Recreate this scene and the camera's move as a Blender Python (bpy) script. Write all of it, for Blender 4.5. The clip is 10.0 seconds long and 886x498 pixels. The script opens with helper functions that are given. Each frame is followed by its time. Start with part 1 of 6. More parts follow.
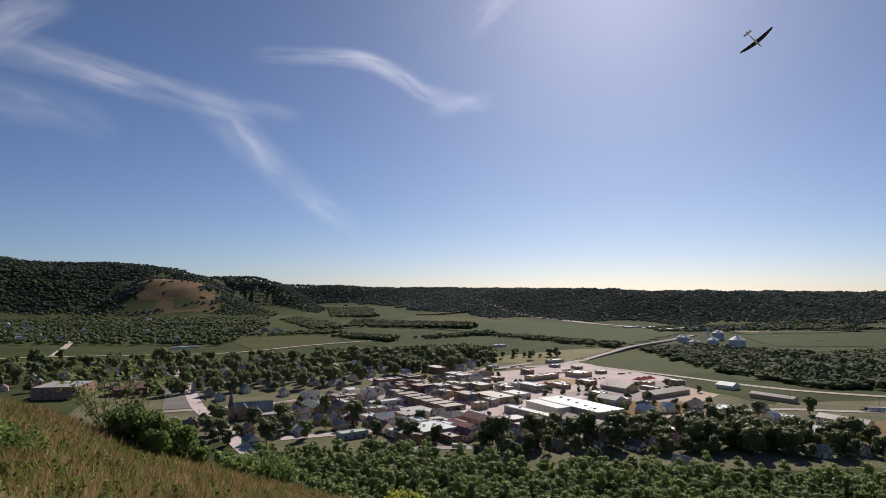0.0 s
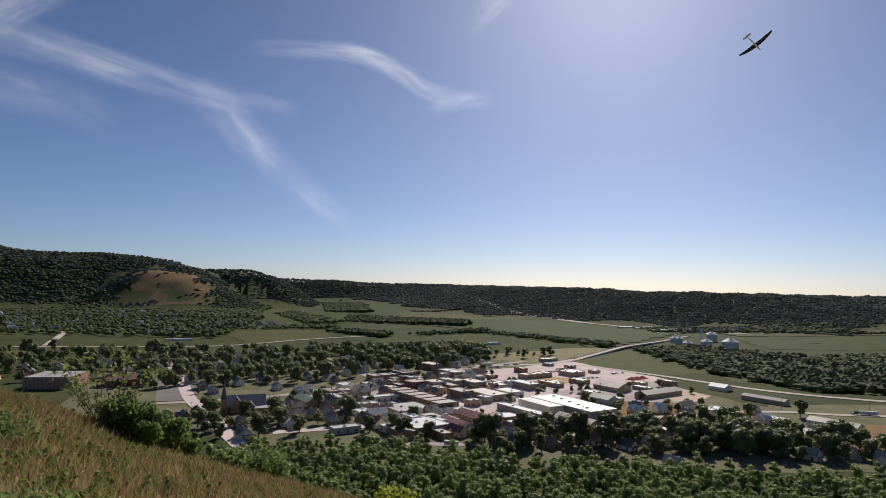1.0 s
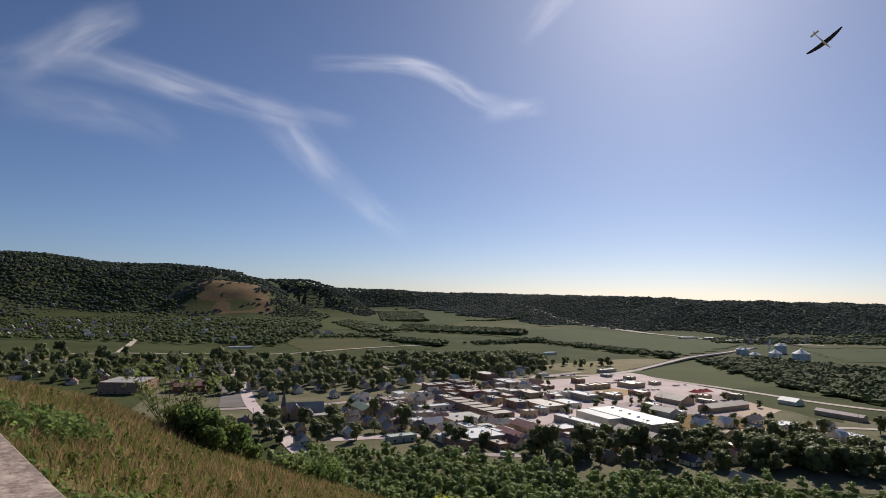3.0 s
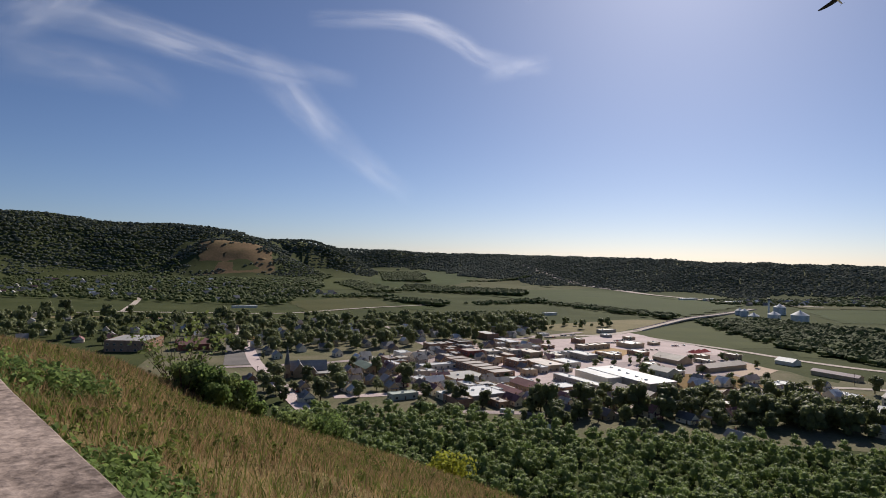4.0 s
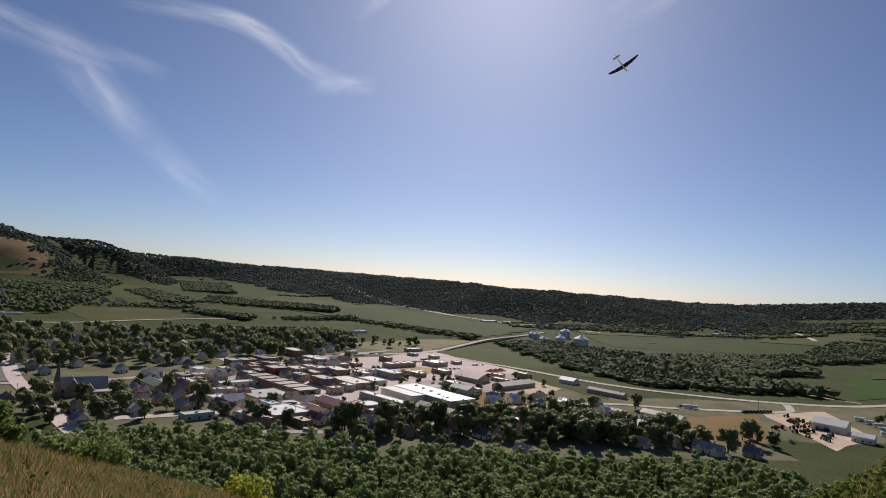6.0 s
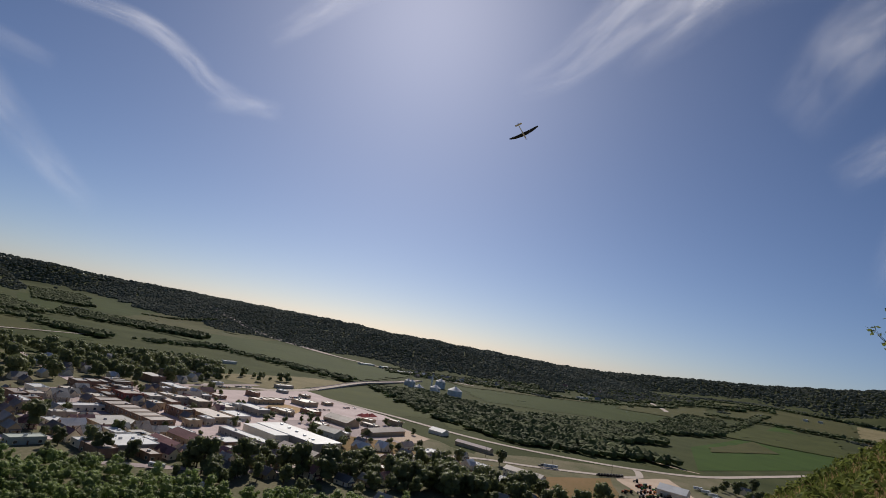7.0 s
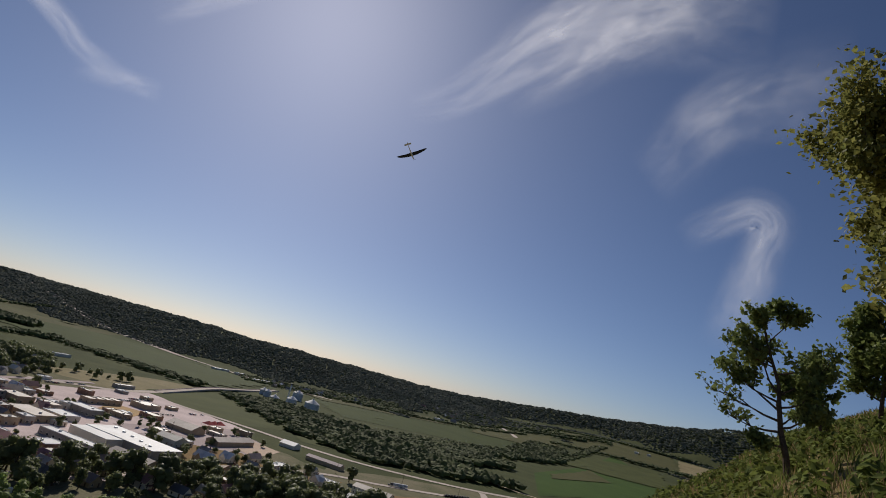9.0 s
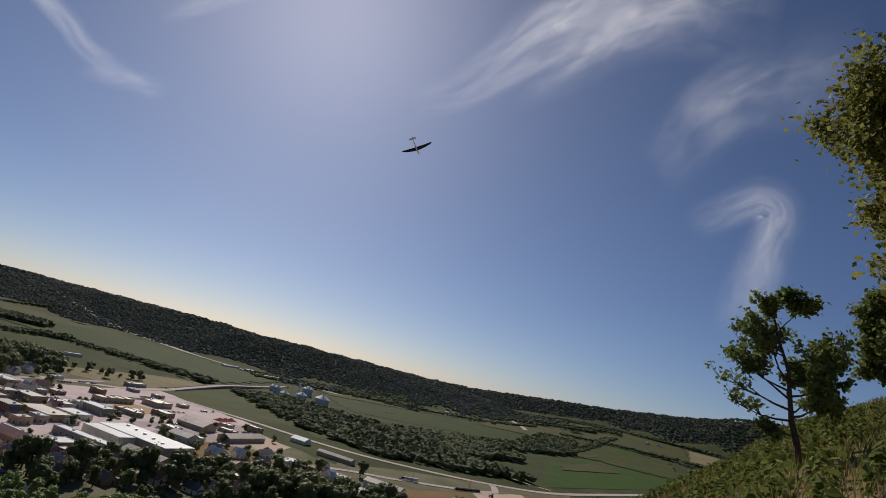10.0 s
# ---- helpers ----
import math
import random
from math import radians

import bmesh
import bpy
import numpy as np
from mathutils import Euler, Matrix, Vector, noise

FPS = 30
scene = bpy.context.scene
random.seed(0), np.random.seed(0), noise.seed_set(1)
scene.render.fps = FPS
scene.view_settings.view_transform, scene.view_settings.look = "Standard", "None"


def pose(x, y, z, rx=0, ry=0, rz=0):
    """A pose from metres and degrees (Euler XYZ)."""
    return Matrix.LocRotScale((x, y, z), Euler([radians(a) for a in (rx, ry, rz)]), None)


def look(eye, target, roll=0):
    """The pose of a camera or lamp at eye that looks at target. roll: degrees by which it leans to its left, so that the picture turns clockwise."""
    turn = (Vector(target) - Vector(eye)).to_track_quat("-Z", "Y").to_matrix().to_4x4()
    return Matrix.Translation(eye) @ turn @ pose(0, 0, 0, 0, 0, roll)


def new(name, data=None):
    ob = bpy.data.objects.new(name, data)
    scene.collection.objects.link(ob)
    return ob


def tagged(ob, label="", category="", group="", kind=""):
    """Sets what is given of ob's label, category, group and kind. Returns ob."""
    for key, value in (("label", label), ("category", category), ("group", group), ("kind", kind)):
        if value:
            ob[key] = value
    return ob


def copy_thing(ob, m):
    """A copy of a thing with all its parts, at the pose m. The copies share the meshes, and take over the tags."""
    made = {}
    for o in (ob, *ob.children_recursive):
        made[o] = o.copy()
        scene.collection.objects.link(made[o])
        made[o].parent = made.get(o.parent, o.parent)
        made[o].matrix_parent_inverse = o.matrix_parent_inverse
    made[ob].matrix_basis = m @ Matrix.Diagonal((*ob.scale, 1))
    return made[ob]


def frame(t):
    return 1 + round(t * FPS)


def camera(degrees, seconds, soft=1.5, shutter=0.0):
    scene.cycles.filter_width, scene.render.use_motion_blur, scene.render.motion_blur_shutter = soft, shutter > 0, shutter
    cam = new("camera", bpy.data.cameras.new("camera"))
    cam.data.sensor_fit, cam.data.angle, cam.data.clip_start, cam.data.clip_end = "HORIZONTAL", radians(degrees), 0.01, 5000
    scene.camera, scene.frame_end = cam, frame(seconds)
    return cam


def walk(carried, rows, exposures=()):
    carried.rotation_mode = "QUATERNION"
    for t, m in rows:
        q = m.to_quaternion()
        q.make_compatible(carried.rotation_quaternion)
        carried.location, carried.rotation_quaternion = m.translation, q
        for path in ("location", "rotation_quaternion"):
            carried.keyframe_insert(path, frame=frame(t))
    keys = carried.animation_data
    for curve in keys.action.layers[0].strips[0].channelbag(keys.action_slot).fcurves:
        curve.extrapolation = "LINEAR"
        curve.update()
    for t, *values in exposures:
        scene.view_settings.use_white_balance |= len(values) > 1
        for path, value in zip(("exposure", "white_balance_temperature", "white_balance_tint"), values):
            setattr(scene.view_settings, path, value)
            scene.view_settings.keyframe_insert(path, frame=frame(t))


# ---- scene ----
# Camera: hand-held on a bluff, 100 m above the valley town; it only turns.
cam = camera(72.0, 10.0, soft=0.95)
walk(cam, [
    (0, pose(0, 0, 100, 93.92, -0.00, -0.00)),
    (0.5, pose(0, 0, 100, 93.41, -0.71, -0.22)),
    (1, pose(0, 0, 100, 93.63, -1.06, -0.45)),
    (1.5, pose(0, 0, 100, 93.98, -0.91, -1.00)),
    (2, pose(0, 0, 100, 94.22, -0.54, 0.15)),
    (2.5, pose(0, 0, 100, 94.75, -0.46, 2.24)),
    (2.7, pose(0, 0, 100, 94.92, -0.35, 3.87)),
    (3.8, pose(0, 0, 100, 91.20, -1.30, 5.20)),
    (4, pose(0, 0, 100, 90.71, -1.24, 4.82)),
    (4.5, pose(0, 0, 100, 89.99, -1.46, 1.92)),
    (5, pose(0, 0, 100, 89.88, -1.92, -3.78)),
    (5.2, pose(0, 0, 100, 90.00, -2.15, -5.85)),
    (6.3, pose(0, 0, 100, 94.55, -4.90, -14.60)),
    (6.5, pose(0, 0, 100, 95.27, -5.25, -16.08)),
    (7, pose(0, 0, 100, 98.70, -10.40, -23.69)),
    (7.5, pose(0, 0, 100, 102.78, -14.40, -31.32)),
    (8, pose(0, 0, 100, 104.33, -16.20, -36.21)),
    (8.5, pose(0, 0, 100, 103.80, -15.49, -37.57)),
    (9, pose(0, 0, 100, 103.03, -14.79, -36.63)),
    (9.5, pose(0, 0, 100, 102.50, -14.19, -35.60)),
    (10, pose(0, 0, 100, 102.25, -13.96, -35.78)),
], exposures=[(0, 0.06), (5.5, 0.08), (6.5, -0.12), (7.5, -0.3), (8.5, -0.34), (10, -0.36)])

# ---- light ----
SUN_AZ, SUN_EL = 16.5, 32.0
sun_dir = Vector((math.sin(radians(SUN_AZ)) * math.cos(radians(SUN_EL)), math.cos(radians(SUN_AZ)) * math.cos(radians(SUN_EL)), math.sin(radians(SUN_EL))))
world = bpy.data.worlds.new("sky")
scene.world = world
world.use_nodes = True
wn = world.node_tree
sky = wn.nodes.new("ShaderNodeTexSky")
sky.sky_type = "NISHITA"
sky.sun_disc = False
sky.sun_elevation = radians(SUN_EL)
sky.sun_rotation = radians(SUN_AZ)
sky.altitude = 300
sky.air_density = 0.7
sky.dust_density = 0.6
sky.ozone_density = 3.0
tint = wn.nodes.new("ShaderNodeMix")
tint.data_type, tint.blend_type = "RGBA", "MULTIPLY"
tint.inputs["Factor"].default_value = 1.0
tint.inputs["B"].default_value = (0.95, 1.0, 1.15, 1)
wn.links.new(sky.outputs[0], tint.inputs["A"])
wn.links.new(tint.outputs["Result"], wn.nodes["Background"].inputs[0])
wn.nodes["Background"].inputs[1].default_value = 0.058
sun = new("sun", bpy.data.lights.new("sun", "SUN"))
sun.data.energy = 5.0
sun.data.angle = radians(0.53)
sun.data.color = (1.0, 0.92, 0.82)
sun.matrix_world = look(sun_dir * 300, (0, 0, 0))


# ---- materials ----
def material(name, light, dark, rough=0.8, scale=1.0, fine=12.0, bump=0.3, metal=0.0, per_object=0.0, island=0.0, spec=0.04, trans=0.0):
    """Two colours mixed by noise at two sizes (scale, fine: waves per metre), with relief and a change from piece to piece."""
    m = bpy.data.materials.new(name)
    m.use_nodes = True
    nt = m.node_tree
    b = nt.nodes["Principled BSDF"]
    co = nt.nodes.new("ShaderNodeTexCoord")
    n1, n2 = nt.nodes.new("ShaderNodeTexNoise"), nt.nodes.new("ShaderNodeTexNoise")
    for n, s, d in ((n1, scale, 4), (n2, fine, 3)):
        n.inputs["Scale"].default_value = s
        n.inputs["Detail"].default_value = d
        nt.links.new(co.outputs["Object"], n.inputs["Vector"])
    add = nt.nodes.new("ShaderNodeMath")
    add.operation = "MULTIPLY_ADD"
    add.inputs[1].default_value = 0.45
    nt.links.new(n2.outputs[0], add.inputs[0])
    half = nt.nodes.new("ShaderNodeMath")
    half.operation = "MULTIPLY"
    half.inputs[1].default_value = 0.55
    nt.links.new(n1.outputs[0], half.inputs[0])
    nt.links.new(half.outputs[0], add.inputs[2])
    ramp = nt.nodes.new("ShaderNodeValToRGB")
    ramp.color_ramp.elements[0].position, ramp.color_ramp.elements[1].position = 0.36, 0.64
    ramp.color_ramp.elements[0].color, ramp.color_ramp.elements[1].color = (*dark, 1), (*light, 1)
    nt.links.new(add.outputs[0], ramp.inputs[0])
    colour = ramp.outputs[0]
    for amount, node, out in ((per_object, "ShaderNodeObjectInfo", "Random"), (island, "ShaderNodeNewGeometry", "Random Per Island")):
        if amount:
            info = nt.nodes.new(node)
            rng = nt.nodes.new("ShaderNodeMapRange")
            rng.inputs["To Min"].default_value, rng.inputs["To Max"].default_value = 1 - amount, 1 + amount
            nt.links.new(info.outputs[out], rng.inputs["Value"])
            hsv = nt.nodes.new("ShaderNodeHueSaturation")
            nt.links.new(rng.outputs[0], hsv.inputs["Value"])
            nt.links.new(colour, hsv.inputs["Color"])
            colour = hsv.outputs[0]
    nt.links.new(colour, b.inputs["Base Color"])
    b.inputs["Roughness"].default_value, b.inputs["Metallic"].default_value = rough, metal
    b.inputs["Specular IOR Level"].default_value = spec
    if bump:
        bp = nt.nodes.new("ShaderNodeBump")
        bp.inputs["Strength"].default_value = bump
        bp.inputs["Distance"].default_value = 0.3 / fine
        nt.links.new(n2.outputs[0], bp.inputs["Height"])
        nt.links.new(bp.outputs[0], b.inputs["Normal"])
    if trans:
        tr = nt.nodes.new("ShaderNodeBsdfTranslucent")
        nt.links.new(colour, tr.inputs["Color"])
        mix = nt.nodes.new("ShaderNodeMixShader")
        mix.inputs[0].default_value = trans
        nt.links.new(b.outputs[0], mix.inputs[1])
        nt.links.new(tr.outputs[0], mix.inputs[2])
        nt.links.new(mix.outputs[0], nt.nodes["Material Output"].inputs["Surface"])
    return m


M_GROUND = material("valley_grass", (0.079, 0.088, 0.036), (0.039, 0.050, 0.018), 0.95, 0.012, 0.35, 0.2)
# Ridge forest: distance haze is mixed into this paler, greyer green.
M_WOOD = material("hazed_foliage", (0.210, 0.227, 0.186), (0.150, 0.168, 0.136), 0.9, 0.006, 0.3, 0.3, island=0.15, trans=0.5)
M_RIVER = material("river_foliage", (0.188, 0.218, 0.081), (0.100, 0.126, 0.046), 0.85, 0.01, 0.4, 0.5, island=0.25, trans=0.5, spec=0.3)
M_LEAF = material("town_foliage", (0.187, 0.204, 0.088), (0.120, 0.140, 0.060), 0.6, 0.3, 2.5, 0.4, per_object=0.3, island=0.2, trans=0.5, spec=0.2)
M_LEAF_NEAR = material("slope_foliage", (0.296, 0.361, 0.127), (0.165, 0.215, 0.082), 0.6, 0.07, 1.5, 0.4, island=0.25, trans=0.5, spec=0.2)
M_LEAF_YELLOW = material("yellow_foliage", (0.528, 0.512, 0.080), (0.272, 0.320, 0.056), 0.7, 0.5, 3, 0.4, trans=0.35)
M_LEAF_RED = material("copper_foliage", (0.11, 0.045, 0.04), (0.05, 0.025, 0.022), 0.7, 0.5, 3, 0.4, trans=0.2)
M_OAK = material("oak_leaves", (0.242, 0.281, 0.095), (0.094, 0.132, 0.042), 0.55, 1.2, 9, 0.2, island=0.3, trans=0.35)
# Lit copy of the oak leaves: sunlight is put into the yellower colour.
M_OAK_LIT = material("oak_leaves_lit", (0.318, 0.296, 0.090), (0.143, 0.163, 0.050), 0.55, 0.8, 9, 0.2, island=0.3, trans=0.4)
M_BARK = material("bark", (0.13, 0.10, 0.075), (0.06, 0.045, 0.035), 0.95, 3, 25, 0.8)
M_DRY = material("dry_grass", (0.436, 0.302, 0.170), (0.226, 0.154, 0.080), 0.85, 0.35, 2.0, 0, island=0.35, trans=0.35)
M_GREENGRASS = material("green_grass", (0.19, 0.22, 0.06), (0.09, 0.12, 0.03), 0.8, 0.4, 2.5, 0, island=0.35, trans=0.35)
M_WEED = material("broad_weeds", (0.231, 0.305, 0.094), (0.089, 0.143, 0.047), 0.6, 0.8, 6, 0.2, island=0.25, trans=0.5)
M_GOLD = material("goldenrod", (0.5, 0.36, 0.04), (0.3, 0.22, 0.03), 0.7, 2, 12, 0.1, trans=0.3)
M_THATCH = material("thatch", (0.24, 0.18, 0.08), (0.12, 0.10, 0.045), 0.95, 0.5, 8, 0.6)
M_PRAIRIE = material("prairie", (0.215, 0.140, 0.082), (0.120, 0.096, 0.048), 0.95, 0.012, 0.12, 0.3)
M_CORN = material("corn", (0.052, 0.070, 0.019), (0.037, 0.052, 0.014), 0.9, 0.01, 0.4, 0.3)
M_BEAN = material("soybeans", (0.051, 0.091, 0.017), (0.035, 0.067, 0.013), 0.9, 0.012, 0.5, 0.3)
M_HAY = material("hay", (0.090, 0.087, 0.035), (0.059, 0.065, 0.023), 0.9, 0.01, 0.3, 0.2)
M_MOWN = material("mown_grass", (0.076, 0.087, 0.028), (0.050, 0.061, 0.019), 0.9, 0.02, 0.4, 0.2)
M_TANFIELD = material("stubble", (0.257, 0.214, 0.120), (0.162, 0.142, 0.075), 0.9, 0.02, 0.3, 0.2)
M_BROWNFIELD = material("dry_lawn", (0.250, 0.158, 0.080), (0.163, 0.121, 0.050), 0.95, 0.02, 0.4, 0.2)
M_LAWN = material("lawn", (0.205, 0.178, 0.118), (0.098, 0.104, 0.052), 0.95, 0.03, 0.5, 0.2)
M_ASPHALT = material("worn_asphalt", (0.489, 0.404, 0.394), (0.325, 0.267, 0.263), 0.9, 0.03, 0.9, 0.1)
M_DARKLOT = material("dark_lot", (0.23, 0.21, 0.2), (0.16, 0.148, 0.14), 0.9, 0.05, 0.8, 0.1)
M_CONCRETE = material("pale_concrete", (0.663, 0.545, 0.528), (0.478, 0.388, 0.372), 0.9, 0.03, 0.9, 0.1)
M_ROAD = material("highway", (0.537, 0.462, 0.406), (0.420, 0.363, 0.320), 0.9, 0.02, 1.2, 0.1)
M_GRAVEL = material("gravel", (0.594, 0.470, 0.369), (0.445, 0.340, 0.262), 0.95, 0.04, 0.9, 0.2)
M_DIRT = material("sand_heap", (0.52, 0.36, 0.2), (0.38, 0.26, 0.14), 0.95, 0.06, 0.9, 0.3)
M_ROOF_WHITE = material("white_membrane", (0.74, 0.74, 0.73), (0.58, 0.58, 0.57), 0.5, 0.08, 1.0, 0.05, per_object=0.06)
M_ROOF_GREY = material("grey_shingle", (0.358, 0.338, 0.317), (0.220, 0.208, 0.198), 0.6, 0.1, 1.5, 0.2, per_object=0.25, spec=0.4)
M_ROOF_BROWN = material("brown_shingle", (0.275, 0.217, 0.196), (0.160, 0.123, 0.109), 0.6, 0.1, 1.5, 0.2, per_object=0.2, spec=0.4)
M_ROOF_MAROON = material("maroon_metal", (0.312, 0.169, 0.169), (0.195, 0.111, 0.111), 0.6, 0.1, 1.2, 0.15, per_object=0.15)
M_ROOF_DARK = material("dark_shingle", (0.173, 0.166, 0.166), (0.101, 0.098, 0.098), 0.6, 0.1, 1.5, 0.2, per_object=0.2, spec=0.4)
M_ROOF_TAN = material("gravel_roof", (0.483, 0.437, 0.380), (0.345, 0.310, 0.276), 0.65, 0.1, 1.2, 0.2, per_object=0.15, spec=0.4)
M_ROOF_PINK = material("faded_pink_metal", (0.5, 0.4, 0.4), (0.38, 0.3, 0.3), 0.6, 0.1, 1.2, 0.1)
M_ROOF_GREEN = material("weathered_green", (0.22, 0.27, 0.23), (0.15, 0.19, 0.16), 0.7, 0.1, 1.2, 0.1)
M_ROOF_BLUE = material("blue_grey_shingle", (0.24, 0.27, 0.33), (0.16, 0.18, 0.23), 0.8, 0.1, 1.2, 0.1)
M_WALL_WHITE = material("white_siding", (0.858, 0.770, 0.622), (0.704, 0.630, 0.504), 0.7, 0.2, 2.0, 0.1, per_object=0.1)
M_WALL_GREY = material("grey_siding", (0.440, 0.400, 0.336), (0.330, 0.300, 0.252), 0.75, 0.2, 2.0, 0.1, per_object=0.15)
M_WALL_TAN = material("tan_siding", (0.495, 0.390, 0.260), (0.363, 0.280, 0.185), 0.8, 0.2, 2.0, 0.1, per_object=0.15)
M_WALL_BLUE = material("pale_blue_siding", (0.495, 0.530, 0.470), (0.374, 0.410, 0.370), 0.7, 0.2, 2.0, 0.1, per_object=0.1)
M_BRICK = material("brown_brick", (0.356, 0.228, 0.156), (0.224, 0.138, 0.096), 0.9, 0.3, 4, 0.2, per_object=0.15)
M_BRICK_RED = material("red_brick", (0.34, 0.13, 0.1), (0.22, 0.08, 0.065), 0.9, 0.3, 4, 0.2)
M_STONE = material("church_stone", (0.455, 0.333, 0.222), (0.304, 0.218, 0.145), 0.9, 0.3, 3, 0.3)
M_PARAPET = material("cast_stone", (0.47, 0.37, 0.32), (0.13, 0.1, 0.088), 0.92, 3.0, 22, 0.9)
M_GLASS = material("window_glass", (0.05, 0.06, 0.07), (0.03, 0.035, 0.04), 0.1, 0.5, 2, 0, spec=0.6)
M_DOOR = material("door_paint", (0.2, 0.12, 0.08), (0.12, 0.08, 0.06), 0.6, 1, 6, 0.1, per_object=0.4)
M_STEEL = material("galvanised_steel", (0.62, 0.64, 0.66), (0.46, 0.48, 0.5), 0.4, 0.2, 2.0, 0.05, metal=0.55)
M_METALDARK = material("dark_metal", (0.14, 0.14, 0.15), (0.08, 0.08, 0.085), 0.6, 0.5, 4, 0.1, metal=0.3)
M_TENT = material("red_canvas", (0.62, 0.16, 0.15), (0.48, 0.1, 0.1), 0.8, 0.3, 2, 0.1, trans=0.2)
M_RUBBER = material("rubber", (0.03, 0.03, 0.03), (0.02, 0.02, 0.02), 0.9, 2, 9, 0.1)
M_WATER = material("pond_water", (0.05, 0.07, 0.07), (0.03, 0.045, 0.05), 0.06, 0.05, 0.4, 0.05, spec=0.5)
M_FOAM = material("white_foam", (0.82, 0.82, 0.8), (0.7, 0.7, 0.69), 0.5, 4, 30, 0.05)
# Dark canopy and propeller, and the painted shade under the glider's wings.
M_FOAMDARK = material("dark_trim_and_shade", (0.045, 0.05, 0.065), (0.03, 0.033, 0.045), 0.45, 4, 30, 0.05)
PAINTS = [material("car_" + n, c, tuple(v * 0.85 for v in c), 0.3, 0.5, 4, 0, spec=0.5) for n, c in (
    ("white", (0.75, 0.75, 0.75)), ("silver", (0.45, 0.46, 0.48)), ("black", (0.03, 0.03, 0.035)), ("red", (0.4, 0.04, 0.03)), ("blue", (0.05, 0.1, 0.26)), ("tan", (0.4, 0.34, 0.25)))]
CAR_NAMES = ["white", "silver", "black", "red", "blue", "tan"]
M_TRACTORS = [material("machine_" + n, c, tuple(v * 0.7 for v in c), 0.5, 0.5, 4, 0.1) for n, c in (("red", (0.45, 0.06, 0.03)), ("orange", (0.55, 0.2, 0.05)), ("green", (0.06, 0.2, 0.05)), ("grey", (0.3, 0.3, 0.3)))]


# ---- terrain ----
def polar(az, r):
    return r * math.sin(radians(az)), r * math.cos(radians(az))


def ridge_height(X, Y, crest, width, power=1.0):
    """Height of a ridge whose crest runs through (azimuth, distance, elevation angle)."""
    pts = [(*polar(a, r), 100 + r * math.tan(radians(e)) - 11) for a, r, e in crest]
    best = np.zeros_like(X)
    for (x0, y0, h0), (x1, y1, h1) in zip(pts, pts[1:]):
        dx, dy = x1 - x0, y1 - y0
        u = np.clip(((X - x0) * dx + (Y - y0) * dy) / (dx * dx + dy * dy), 0, 1)
        d = np.hypot(X - x0 - u * dx, Y - y0 - u * dy) / width
        k = np.clip(1 - d, 0, 1)
        k = k * k * (3 - 2 * k)
        best = np.maximum(best, (h0 + u * (h1 - h0)) * k ** power)
    return best


def wave(X, Y, s, seed):
    """Smooth cheap noise from a few crossed sines, about -1 to 1."""
    r = np.random.RandomState(seed)
    out = np.zeros_like(X)
    for k in range(6):
        a, f, p = r.uniform(0, 6.28), r.uniform(0.6, 1.8) / s, r.uniform(0, 6.28)
        out += np.sin((X * math.cos(a) + Y * math.sin(a)) * f * 6.28 + p)
    return out / 3.0


LEFT = [(-80, 2300, 4.2), (-60, 2600, 3.4), (-44, 2900, 3.1), (-36.3, 3000, 2.8), (-32.5, 3000, 2.4), (-28.7, 3050, 2.3), (-26.7, 3050, 2.35), (-24.6, 3050, 2.05), (-23.4, 3050, 1.7)]
SPUR = [(-25, 3250, 1.3), (-21, 3150, 1.36), (-18.5, 3100, 1.34), (-16.8, 3060, 1.26), (-15.8, 3050, 1.0)]
KNOB = [(-25.0, 2800, 1.25), (-22.6, 2760, 1.05)]
RIGHT = [(-3, 4600, 0.35), (2, 4000, 0.3), (5, 3400, 0.3), (7, 3000, 0.3), (12, 2650, 0.34), (18, 2450, 0.2), (24, 2480, 0.1), (30, 2750, 0.1), (35, 3100, -0.1), (38, 3300, -0.4)]
FAR_RIGHT = [(30, 4500, -0.2), (37, 4450, 0.0), (41, 4400, 0.3), (47, 4300, 0.9), (53, 4200, 1.5), (58, 4000, 2.25), (62, 3900, 3.0), (75, 3700, 3.9)]
FAR_MID = [(-22, 4900, 0.5), (-14, 4880, 0.6), (-12, 4850, 0.52), (-10.6, 4700, 0.6), (-7.8, 4650, 0.42), (-5.4, 4700, 0.3), (-1, 4750, 0.1)]
# Slope of the bluff round the viewpoint: azimuth and the angle at which its edge is seen.
EDGE_AZ = [-180, -90, -60, -38, -33, -26, -21, -11, 0, 10, 28, 40, 48, 52, 58, 61, 65, 71, 90, 180]
EDGE_EL = [4, 3, -2, -7.2, -8.8, -12.5, -14.2, -17.5, -20.5, -23, -25, -18, -11.5, -8, -3.3, -1, 2.8, 6, 8, 4]


def bluff_height(X, Y):
    r = np.hypot(X, Y) + 1e-6
    az = np.degrees(np.arctan2(X, Y))
    s = np.tan(np.radians(np.interp(az, EDGE_AZ, EDGE_EL))) + 1.2 / 25
    r0 = np.interp(az, [-180, -60, 45, 60, 180], [120, 26, 26, 45, 120])
    past = np.maximum(r - r0, 0)
    fall = np.where(past < 45, past * past * 0.006, 12.15 + (past - 45) * 0.54)
    z = 98.3 + s * r - fall
    soft = 9.0
    return soft * np.log1p(np.exp(np.clip(z / soft, -40, 40)))


def step_up(v):
    v = np.clip(v, 0, 1)
    return v * v * (3 - 2 * v)


